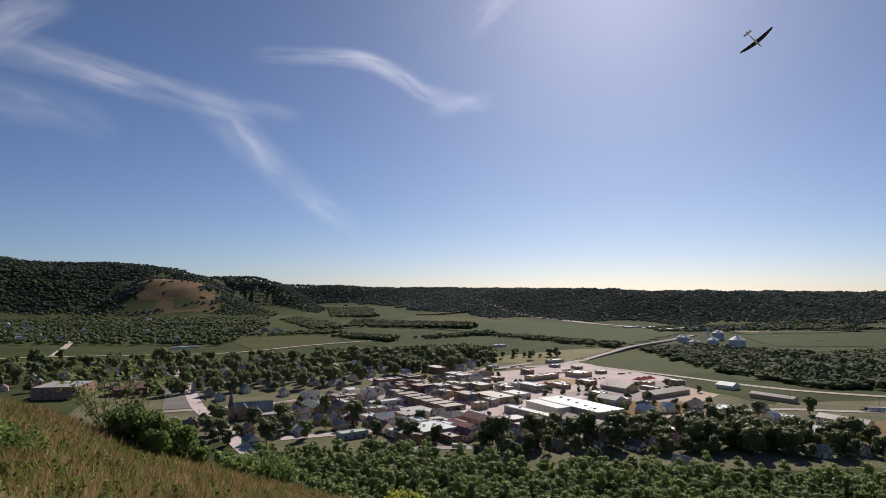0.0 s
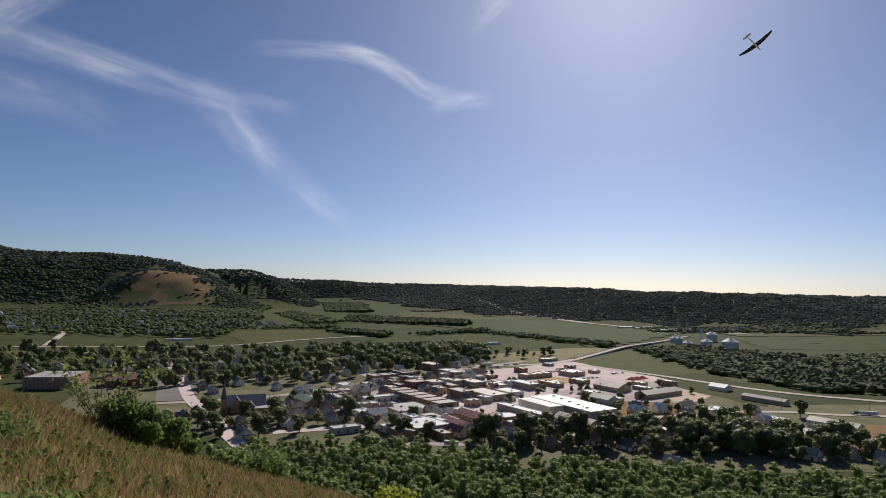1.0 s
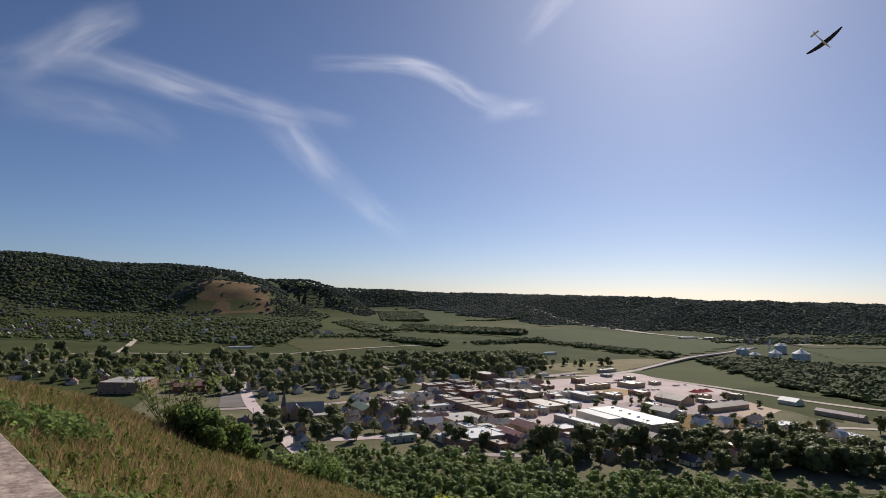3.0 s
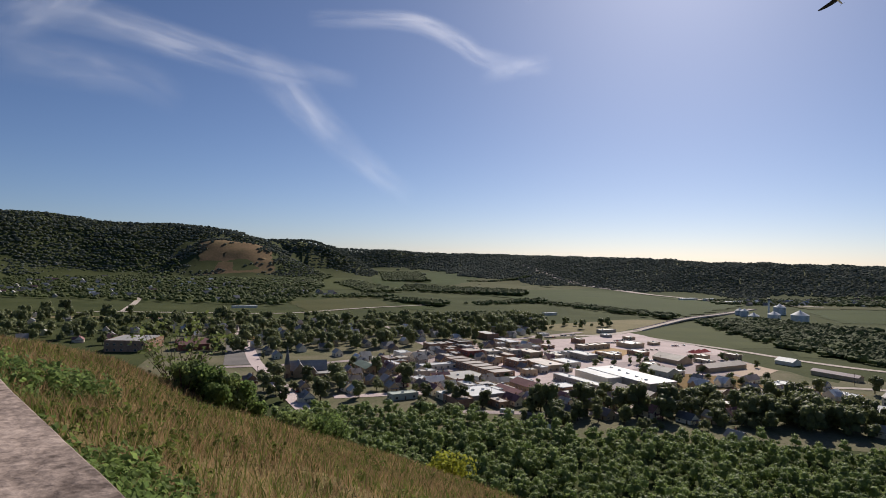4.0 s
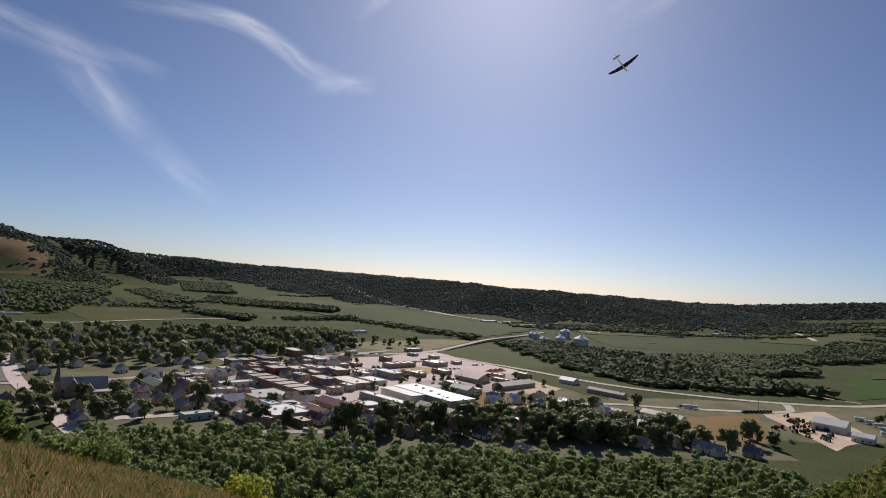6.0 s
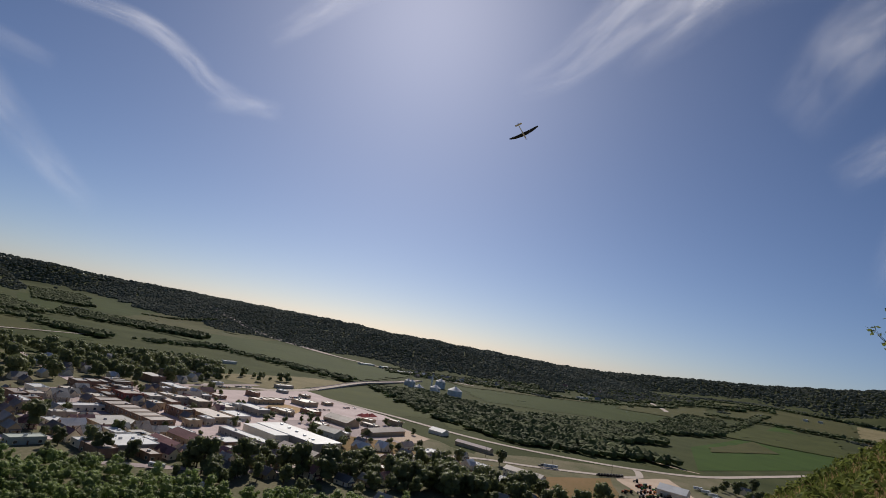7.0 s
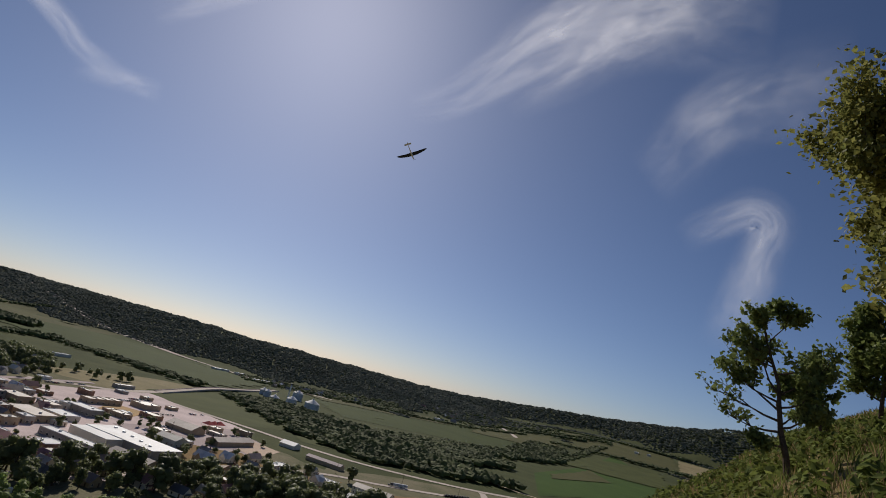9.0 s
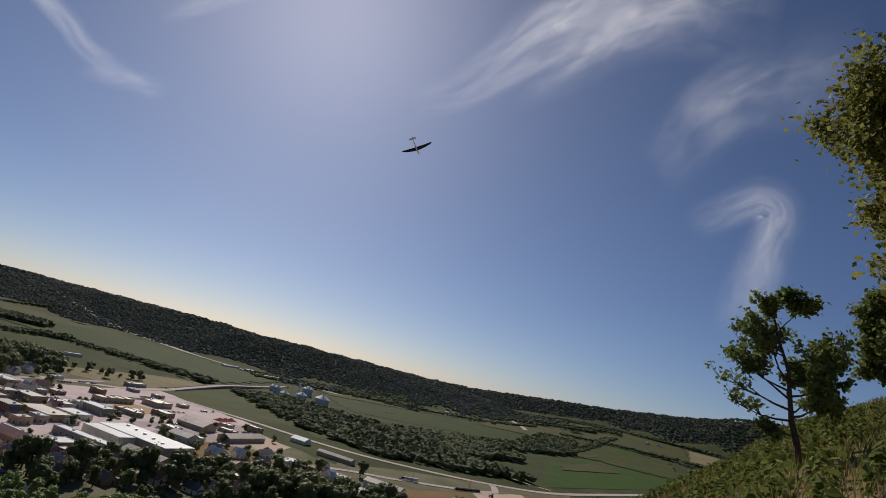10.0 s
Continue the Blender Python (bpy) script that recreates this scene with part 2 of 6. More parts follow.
def hills(X, Y):
    """The wooded ridges round the valley."""
    z = ridge_height(X, Y, LEFT, 480, 0.8)
    z = np.maximum(z, ridge_height(X, Y, SPUR, 300, 0.9))
    z = np.maximum(z, ridge_height(X, Y, KNOB, 390))
    z = np.maximum(z, ridge_height(X, Y, RIGHT, 600, 0.9))
    z = np.maximum(z, ridge_height(X, Y, FAR_RIGHT, 700, 1.0))
    z = np.maximum(z, ridge_height(X, Y, FAR_MID, 480))
    z = z * (1 + 0.03 * wave(X, Y, 500, 3)) + np.clip(z / 60, 0, 1) * 3 * wave(X, Y, 180, 4)
    return np.maximum(z, 0)


def upland(X, Y):
    """Farmland rising gently from the river towards the far hills."""
    return 78 * step_up((np.degrees(np.arctan2(X, Y)) - 37) / 16) * step_up((np.hypot(X, Y) - 1450) / 2300)


def height(X, Y):
    X, Y = np.asarray(X, float), np.asarray(Y, float)
    r = np.hypot(X, Y)
    return np.maximum(hills(X, Y), upland(X, Y)) + bluff_height(X, Y) * np.where(r < 900, 1, 0) + np.where(r < 60, 0.12 * wave(X, Y, 5, 5), 0)


def mesh_object(name, verts, faces, mat, parent=None, smooth=False):
    """One mesh object from vertex and face arrays; faces of one size."""
    me = bpy.data.meshes.new(name)
    verts, faces = np.asarray(verts, np.float32), np.asarray(faces, np.int32)
    n = faces.shape[1]
    me.vertices.add(len(verts))
    me.vertices.foreach_set("co", verts.ravel())
    me.loops.add(faces.size)
    me.loops.foreach_set("vertex_index", faces.ravel())
    me.polygons.add(len(faces))
    me.polygons.foreach_set("loop_start", np.arange(0, faces.size, n, dtype=np.int32))
    me.polygons.foreach_set("loop_total", np.full(len(faces), n, np.int32))
    me.polygons.foreach_set("use_smooth", np.full(len(faces), smooth))
    me.update(calc_edges=True)
    me.materials.append(mat)
    ob = new(name, me)
    if parent:
        ob.parent = parent
    return ob


az = np.radians(np.concatenate([np.arange(-180, -75, 5), np.arange(-75, 85, 0.55), np.arange(85, 180, 5)]))
rr = np.concatenate([[0.0], np.geomspace(0.8, 4950, 190)])
A, R = np.meshgrid(az, rr)
GX, GY = R * np.sin(A), R * np.cos(A)
GZ = height(GX, GY)
na, nr = len(az), len(rr)
ii, jj = np.meshgrid(np.arange(nr - 1), np.arange(na), indexing="ij")
quads = np.stack([ii * na + jj, ii * na + (jj + 1) % na, (ii + 1) * na + (jj + 1) % na, (ii + 1) * na + jj], -1).reshape(-1, 4)
ground = tagged(mesh_object("ground", np.stack([GX, GY, GZ], -1).reshape(-1, 3), quads, M_GROUND, smooth=True),
                "green valley floor rising to grassy and wooded hills", "ground", kind="structure")


ground.data.materials.append(M_THATCH)
ground.data.polygons.foreach_set("material_index", (np.repeat(rr[:-1], na) < 80).astype(np.int32))


# ---- woods ----
def blob(seed, sub=1, rough=0.25):
    bm = bmesh.new()
    bmesh.ops.create_icosphere(bm, subdivisions=sub, radius=1.0)
    rs = np.random.RandomState(seed)
    for v in bm.verts:
        v.co *= 1 + rs.uniform(-rough, rough)
    bm.verts.index_update()
    V = np.array([v.co[:] for v in bm.verts])
    F = np.array([[v.index for v in f.verts] for f in bm.faces if f.calc_center_median().z > -0.35])
    bm.free()
    return V, F


def scatter(V, F, P, S, turn):
    """Copies of one small mesh at points P, sizes S (n x 3), turned about z."""
    c, s = np.cos(turn)[:, None], np.sin(turn)[:, None]
    x, y, z = (V[None, :, k] * S[:, k, None] for k in range(3))
    W = np.stack([x * c - y * s, x * s + y * c, z], -1) + P[:, None, :]
    faces = F[None] + (np.arange(len(P)) * len(V))[:, None, None]
    return W.reshape(-1, 3), faces.reshape(-1, F.shape[1])


def woods(name, label, X, Y, size, seed, mat, sub=1, sink=0.35):
    rs = np.random.RandomState(seed)
    size = size * rs.uniform(0.7, 1.3, len(X))
    Z = height(X, Y) + size * sink
    kinds = rs.randint(0, 4, len(X))
    VV, FF, base = [], [], 0
    for k in range(4):
        m = kinds == k
        V, F = blob(seed + k, sub, 0.28)
        W, G = scatter(V, F, np.stack([X[m], Y[m], Z[m]], -1), np.stack([size[m], size[m] * rs.uniform(0.8, 1.2, m.sum()), size[m] * rs.uniform(0.55, 0.85, m.sum())], -1), rs.uniform(0, 6.28, m.sum()))
        VV.append(W), FF.append(G + base)
        base += len(W)
    return tagged(mesh_object(name, np.concatenate(VV), np.concatenate(FF), mat, smooth=False), label, "woods", kind="stuff")


rs = np.random.RandomState(7)


def hill_points(az0, az1, r0, r1, step):
    """Jittered points over a wedge, wider apart with distance."""
    out = []
    r = r0
    while r < r1:
        d = step * r / 2000
        n = max(1, int(radians(az1 - az0) * r / d))
        a = np.radians(az0) + (np.arange(n) + rs.uniform(-0.4, 0.4, n)) * d / r
        q = r + rs.uniform(-0.5, 0.5, n) * d
        out.append(np.stack([q * np.sin(a), q * np.cos(a)], -1))
        r += d * 1.6
    return np.concatenate(out)


pts = hill_points(-44, 66, 1500, 4930, 8.6)
az_p, r_p = np.degrees(np.arctan2(pts[:, 0], pts[:, 1])), np.hypot(pts[:, 0], pts[:, 1])
bald = (((az_p + 23.6) / 3.7) ** 2 + ((r_p - 2590) / 190) ** 2 + 0.45 * wave(pts[:, 0], pts[:, 1], 130, 61) + rs.uniform(-0.35, 0.35, len(pts)) < 0.95)
pts = pts[(hills(pts[:, 0], pts[:, 1]) > 7 + 5 * wave(pts[:, 0], pts[:, 1], 300, 9)) & ~bald]
woods("hill_woods", "broadleaf forest covering the ridges, coloured pale grey-green for haze", pts[:, 0], pts[:, 1], 5.0 * np.hypot(pts[:, 0], pts[:, 1]) / 2000, 11, M_WOOD)


# ---- helpers for things ----
def part(name, bm, mat, parent, label=""):
    me = bpy.data.meshes.new(name)
    bm.to_mesh(me)
    bm.free()
    me.materials.append(mat)
    ob = new(name, me)
    ob.parent = parent
    return tagged(ob, label)


def reuse(name, me, parent, m=None):
    ob = new(name, me)
    ob.parent = parent
    if m is not None:
        ob.matrix_local = m
    return ob


def thing(name, label, category, group=""):
    return tagged(new(name), label, category, group)


def add_box(bm, w, d, h, x=0, y=0, z=0, bevel=0.0):
    """A box standing on z, added to bm."""
    r = bmesh.ops.create_cube(bm, size=1, matrix=Matrix.Translation((x, y, z + h / 2)) @ Matrix.Diagonal((w, d, h, 1)))
    if bevel:
        es = list({e for v in r["verts"] for e in v.link_edges})
        bmesh.ops.bevel(bm, geom=es, offset=bevel, segments=1, affect="EDGES")
    return bm


def box(w, d, h, x=0, y=0, z=0, bevel=0.0):
    return add_box(bmesh.new(), w, d, h, x, y, z, bevel)


def add_tube(bm, r0, r1, h, m=None, n=8, caps=True):
    bmesh.ops.create_cone(bm, cap_ends=caps, segments=n, radius1=r0, radius2=r1, depth=h, matrix=(m or Matrix()) @ Matrix.Translation((0, 0, h / 2)))
    return bm


def add_limb(bm, p, q, r0, r1, n=6):
    p, q = Vector(p), Vector(q)
    m = Matrix.Translation(p) @ (q - p).to_track_quat("Z", "Y").to_matrix().to_4x4()
    return add_tube(bm, r0, r1, (q - p).length, m, n, False)


def patch(name, corners, mat, label, lift=0.15, n=14, kind="structure", category="field", wobble=0.0):
    """A four-cornered sheet laid over the ground."""
    (ax, ay), (bx, by), (cx, cy), (dx, dy) = corners
    u, v = np.meshgrid(np.linspace(0, 1, n), np.linspace(0, 1, n))
    X = (1 - v) * ((1 - u) * ax + u * bx) + v * ((1 - u) * dx + u * cx)
    Y = (1 - v) * ((1 - u) * ay + u * by) + v * ((1 - u) * dy + u * cy)
    if wobble:
        X, Y = X + wobble * wave(X, Y, 60, 21), Y + wobble * wave(X, Y, 70, 22)
    Z = height(X, Y) + lift
    i, j = np.meshgrid(np.arange(n - 1), np.arange(n - 1), indexing="ij")
    q = np.stack([i * n + j, i * n + j + 1, (i + 1) * n + j + 1, (i + 1) * n + j], -1).reshape(-1, 4)
    if (bx - ax) * (dy - ay) - (by - ay) * (dx - ax) < 0:
        q = q[:, ::-1]
    return tagged(mesh_object(name, np.stack([X, Y, Z], -1).reshape(-1, 3), q, mat, smooth=True), label, category, kind=kind)


def smooth_line(pts, step):
    """Points every step metres along a curve through pts (x, y) or (x, y, z)."""
    P = [Vector((*p, 0.0)[:3]) for p in pts]
    P = [P[0] * 2 - P[1], *P, P[-1] * 2 - P[-2]]
    out = []
    for a, b, c, d in zip(P, P[1:], P[2:], P[3:]):
        n = max(1, int((c - b).length / step))
        for k in range(n):
            t = k / n
            out.append(0.5 * ((2 * b) + (c - a) * t + (2 * a - 5 * b + 4 * c - d) * t * t + (3 * b - a - 3 * c + d) * t ** 3))
    return out + [P[-2]]


def strip(name, pts, width, mat, label, lift=0.25, step=12, category="road", drape=True, thick=0.0):
    line = smooth_line(pts, step)
    V, F = [], []
    for k, p in enumerate(line):
        t = (line[min(k + 1, len(line) - 1)] - line[max(k - 1, 0)])
        side = Vector((t.y, -t.x, 0)).normalized() * width / 2
        for q in (p - side, p + side):
            V.append((q.x, q.y, (float(height(q.x, q.y)) if drape else q.z) + lift))
        if thick:
            for q in (p + side, p - side):
                V.append((q.x, q.y, q.z + lift - thick))
    c = 4 if thick else 2
    for k in range(len(line) - 1):
        for e in range(c if thick else 1):
            a, b = k * c + e, k * c + (e + 1) % c
            F.append((a, b, b + c, a + c))
    return tagged(mesh_object(name, V, F, mat, smooth=False), label, category, kind="structure")


# ---- fields and roads ----
patch("field_1", [(-721, 2400), (-545, 2480), (-360, 1733), (-475, 1672)], M_MOWN, "mown green field below the wooded hill", wobble=10, n=24, lift=0.45)
patch("field_2", [(-520, 2600), (-430, 2900), (-269, 1881), (-320, 1600)], M_CORN, "green crop field beside a tree line", wobble=4, n=24, lift=0.45)
patch("field_3", [(-420, 1226), (-300, 1480), (-205, 1178), (-316, 1010)], M_HAY, "pale stubble field behind the levee", wobble=9, lift=0.45)
patch("field_4", [(-260, 1560), (-91, 1345), (-119, 1084), (-175, 1168)], M_CORN, "green field beside the levee", wobble=10, n=24, lift=0.45)
patch("field_5", [(-560, 3700), (0, 4200), (79, 2150), (-232, 2150)], M_CORN, "wide crop field along the valley floor", wobble=10, n=24, lift=0.45)
patch("field_6", [(0, 3100), (330, 2060), (80, 1900), (-160, 2000)], M_HAY, "paler hay field along the valley floor", wobble=10, n=24, lift=1.5)
patch("field_7", [(110, 2500), (590, 1490), (350, 1140), (-60, 1640)], M_CORN, "long green corn field below the wooded ridge", wobble=10, n=24, lift=1.3)
patch("field_8", [(660, 1420), (1750, 1750), (1250, 1130), (600, 1105)], M_CORN, "broad corn field behind the river woods", wobble=10, n=24, lift=0.45)
patch("field_9", [(860, 825), (1950, 1500), (1400, 850), (640, 597)], M_BEAN, "dark green bean field inside a river bend", n=24, lift=0.45)
patch("field_10", [(700, 1520), (1260, 1740), (1210, 1560), (690, 1400)], M_HAY, "strip of hay below the far houses", wobble=10, n=24, lift=1.5)
patch("field_11", [polar(41, 2500), polar(47, 2700), polar(48, 2050), polar(40, 1950)], M_HAY, "far hay field below the hills", wobble=10, n=24, lift=1.8)
patch("field_12", [polar(46, 1950), polar(56, 2300), polar(58, 1750), polar(47, 1650)], M_MOWN, "far mown field beyond the river", wobble=10, n=24, lift=2.0)
patch("field_21", [polar(48, 3300), polar(57, 3300), polar(58, 2500), polar(49, 2400)], M_HAY, "pale hay slope below the far woods", wobble=12, n=24, lift=2.0)
patch("field_22", [polar(42, 3500), polar(48, 3500), polar(48, 2850), polar(42, 2700)], M_MOWN, "green meadow on the rising farmland", wobble=12, n=24, lift=2.0)
patch("field_23", [polar(57.5, 3200), polar(63, 3200), polar(63, 1900), polar(58.5, 1850)], M_TANFIELD, "pale stubble field on the rising farmland", wobble=12, n=24, lift=2.0)
patch("field_13", [(930, 850), (1300, 1060), (1180, 900), (870, 790)], M_HAY, "pale grassy margin of a bean field", wobble=3, lift=1.5)
patch("field_14", [(324, 475), (419, 497), (352, 392), (262, 384)], M_BROWNFIELD, "dry brown meadow behind the apartment house", wobble=2)
patch("field_15", [(290, 500), (262, 470), (215, 440), (240, 500)], M_BROWNFIELD, "dry lawn beside a white hall", lift=0.12)
patch("field_16", [(160, 860), (330, 1040), (380, 770), (270, 735)], M_MOWN, "green flood bank along the river", wobble=4)
patch("field_17", [(350, 770), (330, 690), (620, 565), (640, 600)], M_MOWN, "green flood bank beside the highway", wobble=3, lift=0.2)
patch("field_18", [(40, 900), (230, 1060), (330, 1080), (140, 830)], M_TANFIELD, "dry meadow beside the highway bridge", wobble=4, lift=0.12)
patch("field_19", [(-900, 860), (-330, 1010), (-260, 930), (-860, 790)], M_MOWN, "green levee bank behind the school", wobble=3, lift=0.12)
patch("field_20", [(-800, 810), (-400, 905), (-380, 880), (-780, 785)], M_TANFIELD, "dry foot of the levee", wobble=3, lift=0.3)
for c in ([(-27.2, 2400), (-20.0, 2400), (-20.6, 2770), (-26.4, 2800)],):
    patch("prairie", [polar(*q) for q in c], M_PRAIRIE, "bald prairie face on the wooded hill", lift=1.2, n=24, wobble=9)

patch("town_ground", [(-420, 820), (150, 900), (320, 480), (-260, 400)], M_LAWN, "worn lawns and yards between the houses", lift=0.06, n=20, category="ground", wobble=5)
patch("town_ground", [(300, 560), (640, 560), (600, 400), (200, 400)], M_LAWN, "worn lawns and yards by the highway", lift=0.05, n=20, category="ground", wobble=4)
patch("town_ground", [(-150, 445), (330, 490), (330, 352), (-70, 345)], M_LAWN, "worn lawns and yards at the foot of the bluff", lift=0.1, n=30, category="ground", wobble=4)
patch("car_park", [(-50, 690), (85, 770), (118, 520), (5, 455)], M_CONCRETE, "pale concrete streets and car parks downtown", lift=0.16, n=16, category="pavement", wobble=3)
patch("car_park", [(60, 750), (190, 860), (270, 690), (110, 560)], M_CONCRETE, "pale paved lots beside the highway", lift=0.2, n=16, category="pavement", wobble=3)
patch("car_park", [(110, 600), (250, 690), (262, 590), (140, 470)], M_ASPHALT, "worn asphalt lot behind the store", lift=0.24, n=12, category="pavement", wobble=2)
patch("car_park", [(-20, 470), (60, 480), (110, 425), (20, 415)], M_CONCRETE, "pale lots below the store", lift=0.14, n=10, category="pavement", wobble=3)
patch("car_park", [(150, 560), (215, 560), (225, 505), (140, 470)], M_BROWNFIELD, "worn brown lawn beside the gravel lot", lift=0.27, n=10, category="ground", wobble=3)
patch("car_park", [(-118, 560), (-30, 640), (40, 470), (-40, 440)], M_ASPHALT, "worn asphalt around the brick shops", lift=0.12, n=12, category="pavement", wobble=2)
patch("car_park", [(-60, 470), (-20, 500), (20, 440), (-20, 415)], M_ASPHALT, "asphalt car park below the shops", lift=0.2, n=10, category="pavement")
patch("car_park", [(-287, 640), (-252, 650), (-207, 530), (-236, 520)], M_DARKLOT, "faded dark school car park", lift=0.3, n=8, category="pavement")
patch("school_lawn", [(-312, 745), (-278, 745), (-262, 672), (-290, 665)], M_BROWNFIELD, "square of dry lawn beside a street", lift=0.32, n=6)
patch("gravel_lot", [(212, 585), (250, 640), (268, 596), (222, 550)], M_GRAVEL, "bright gravel lot", lift=0.3, n=8, category="pavement", wobble=2)
patch("sand_lot", [(105, 668), (128, 712), (156, 690), (128, 636)], M_DIRT, "orange sand lot", lift=0.34, n=8, category="ground", wobble=2)
patch("gravel_yard", [(428, 500), (520, 520), (462, 420), (385, 378)], M_GRAVEL, "bright gravel yard of the machinery dealer", lift=0.2, n=12, category="pavement", wobble=3)

strip("road_1", [(-88, 340), (-123, 389), (-156, 445), (-212, 535), (-275, 662), (-353, 805), (-390, 880)], 11, M_CONCRETE, "pale concrete avenue climbing to the bluff", 0.4)
strip("road_2", [(-260, 500), (-212, 520), (-158, 545), (-117, 584), (-47, 665), (40, 770), (120, 850)], 9, M_ASPHALT, "worn cross street through the houses", 0.36)
strip("road_3", [(60, 425), (20, 498), (-10, 560), (-50, 640), (-110, 760), (-170, 880)], 13, M_CONCRETE, "wide main street of the town", 0.38)
strip("road_4", [(-110, 420), (-60, 440), (10, 470), (60, 520), (120, 570), (170, 640)], 10, M_CONCRETE, "pale cross street below the shops", 0.34)
strip("road_5", [(-900, 830), (-680, 885), (-604, 925), (-464, 950), (-342, 985), (-263, 1095), (-210, 1160), (-120, 1250)], 8, M_ROAD, "pale levee road", 1.0)
strip("road_6", [(-598, 945), (-700, 1150), (-852, 1424), (-960, 1650)], 11, M_ROAD, "street climbing towards the wooded hill", 0.6)
strip("road_7", [(-560, 1640), (-611, 1795), (-680, 1980)], 9, M_ROAD, "lane below the wooded hill", 0.6)
strip("road_8", [(210, 800), (276, 719), (321, 654), (369, 610), (444, 574), (522, 556), (615, 560), (796, 617), (1100, 720)], 10, M_ROAD, "pale two-lane highway along the river", 0.45)
strip("road_9", [(140, 470), (200, 500), (283, 522), (346, 512), (453, 509), (482, 526), (500, 552)], 8, M_ROAD, "side road past the apartment house", 0.4)
strip("road_10", [(72, 4100), (74, 3500), (150, 2800), (268, 2218), (468, 1800), (600, 1560), (760, 1480)], 20, M_ROAD, "straight highway along the foot of the ridge", 2.0, step=40)
strip("road_11", [polar(41.3, 3300), polar(42.2, 2800), polar(43.6, 2350), polar(44, 2200)], 16, M_ROAD, "far gravel road between fields", 2.4, step=40)
strip("road_12", [(120, 620), (60, 700), (0, 790), (-60, 900)], 10, M_CONCRETE, "pale street between the shops", 0.35)
strip("road_13", [(-30, 395), (40, 400), (110, 420), (170, 460), (220, 490)], 8, M_ASPHALT, "street at the foot of the wooded bluff", 0.3)
strip("road_14", [(255, 372), (268, 395), (280, 420), (310, 430)], 4, M_GRAVEL, "curving gravel drive to a white house", 0.4, step=4)
strip("road_15", [(620, 575), (600, 600), (590, 640)], 5, M_GRAVEL, "farm track off the highway", 0.5)
strip("road_16", [(50, 790), (110, 812), (149, 830), (215, 905)], 12, M_ROAD, "highway entering the town", 0.4)

# Highway bridge over the river: ramp, deck, piers and rails.
bridge = thing("highway_bridge", "pale concrete highway bridge over the wooded river", "bridge")
span = [(205, 890, 0.5), (255, 965, 1.4), (320, 1061, 2.6), (375, 1130, 2.6), (450, 1225, 1.4), (560, 1371, 0.8)]
deck = strip("deck", span, 13, M_ROAD, "pale concrete deck", 0.3, 15, drape=False, thick=1.4)
deck.parent = bridge
for key in ("category", "kind"):
    del deck[key]
line = smooth_line(span, 15)
for side in (-1, 1):
    V, F = [], []
    for k, p in enumerate(line):
        t = line[min(k + 1, len(line) - 1)] - line[max(k - 1, 0)]
        q = p + Vector((t.y, -t.x, 0)).normalized() * side * 6.3
        o = Vector((t.y, -t.x, 0)).normalized() * 0.15
        V += [(q - o).to_tuple()[:2] + (q.z + 0.3,), (q + o).to_tuple()[:2] + (q.z + 0.3,), (q + o).to_tuple()[:2] + (q.z + 1.3,), (q - o).to_tuple()[:2] + (q.z + 1.3,)]
    for k in range(len(line) - 1):
        F += [(k * 4 + e, k * 4 + (e + 1) % 4, k * 4 + 4 + (e + 1) % 4, k * 4 + 4 + e) for e in range(4)]
    rail = mesh_object("rail", V, F, M_CONCRETE, bridge)
for x, y in ((285, 1010), (320, 1061), (348, 1096), (375, 1130)):
    part("pier", add_box(bmesh.new(), 9, 1.4, 1.9, 0, 0, -0.2), M_CONCRETE, bridge).matrix_world = pose(x, y, 0, 0, 0, -33)

# ---- trees ----
def crown_mesh(name, seed, rx, rz, base, lumps=10, cards=520, card=0.95, mat=M_LEAF, core=0.9):
    """A lumpy crown: rough masses of foliage with loose leaf clumps standing out of them."""
    r = np.random.RandomState(seed)
    VV, FF, n = [], [], 0
    cen, rad = [], []
    for k in range(lumps):
        a, q = r.uniform(0, 6.28), math.sqrt(r.uniform(0, 1)) * 0.62
        h = r.uniform(0.14, 0.84)
        cen.append((rx * q * math.cos(a), rx * q * math.sin(a), base + rz * h))
        rad.append(rx * r.uniform(0.3, 0.5) * (1.15 - 0.5 * abs(h - 0.45)))
        V, F = blob(seed * 31 + k, 1, 0.24)
        V = V * np.array([rad[-1], rad[-1], rad[-1] * 0.85]) * core + np.array(cen[-1])
        VV.append(V), FF.append(F + n)
        n += len(V)
    cen, rad = np.array(cen), np.array(rad)
    k = r.randint(0, lumps, cards)
    d = r.normal(size=(cards, 3))
    d[:, 2] = d[:, 2] * 0.8 + 0.25
    d /= np.linalg.norm(d, axis=1)[:, None]
    c = cen[k] + d * (rad[k] * r.uniform(0.85, 1.22, cards))[:, None]
    up = d + r.normal(size=(cards, 3)) * 0.5
    t1 = np.cross(up, r.normal(size=(cards, 3)))
    t1 /= np.linalg.norm(t1, axis=1)[:, None]
    t2 = np.cross(up, t1)
    t2 /= np.linalg.norm(t2, axis=1)[:, None]
    s = card * r.uniform(0.5, 1.2, cards)[:, None] * 0.5
    Q = np.stack([c - t1 * s, c - t2 * s * 0.8, c + t1 * s, c + t2 * s * 0.8], 1).reshape(-1, 3)
    T = (np.arange(cards) * 4)[:, None]
    FF.append(np.concatenate([T + [0, 1, 2], T + [0, 2, 3]]) + n)
    VV.append(Q)
    V, F = np.concatenate(VV), np.concatenate(FF)
    ob = mesh_object(name, V, F, mat, smooth=True)
    crown_arrays[seed] = (V, F)
    return ob


crown_arrays = {}


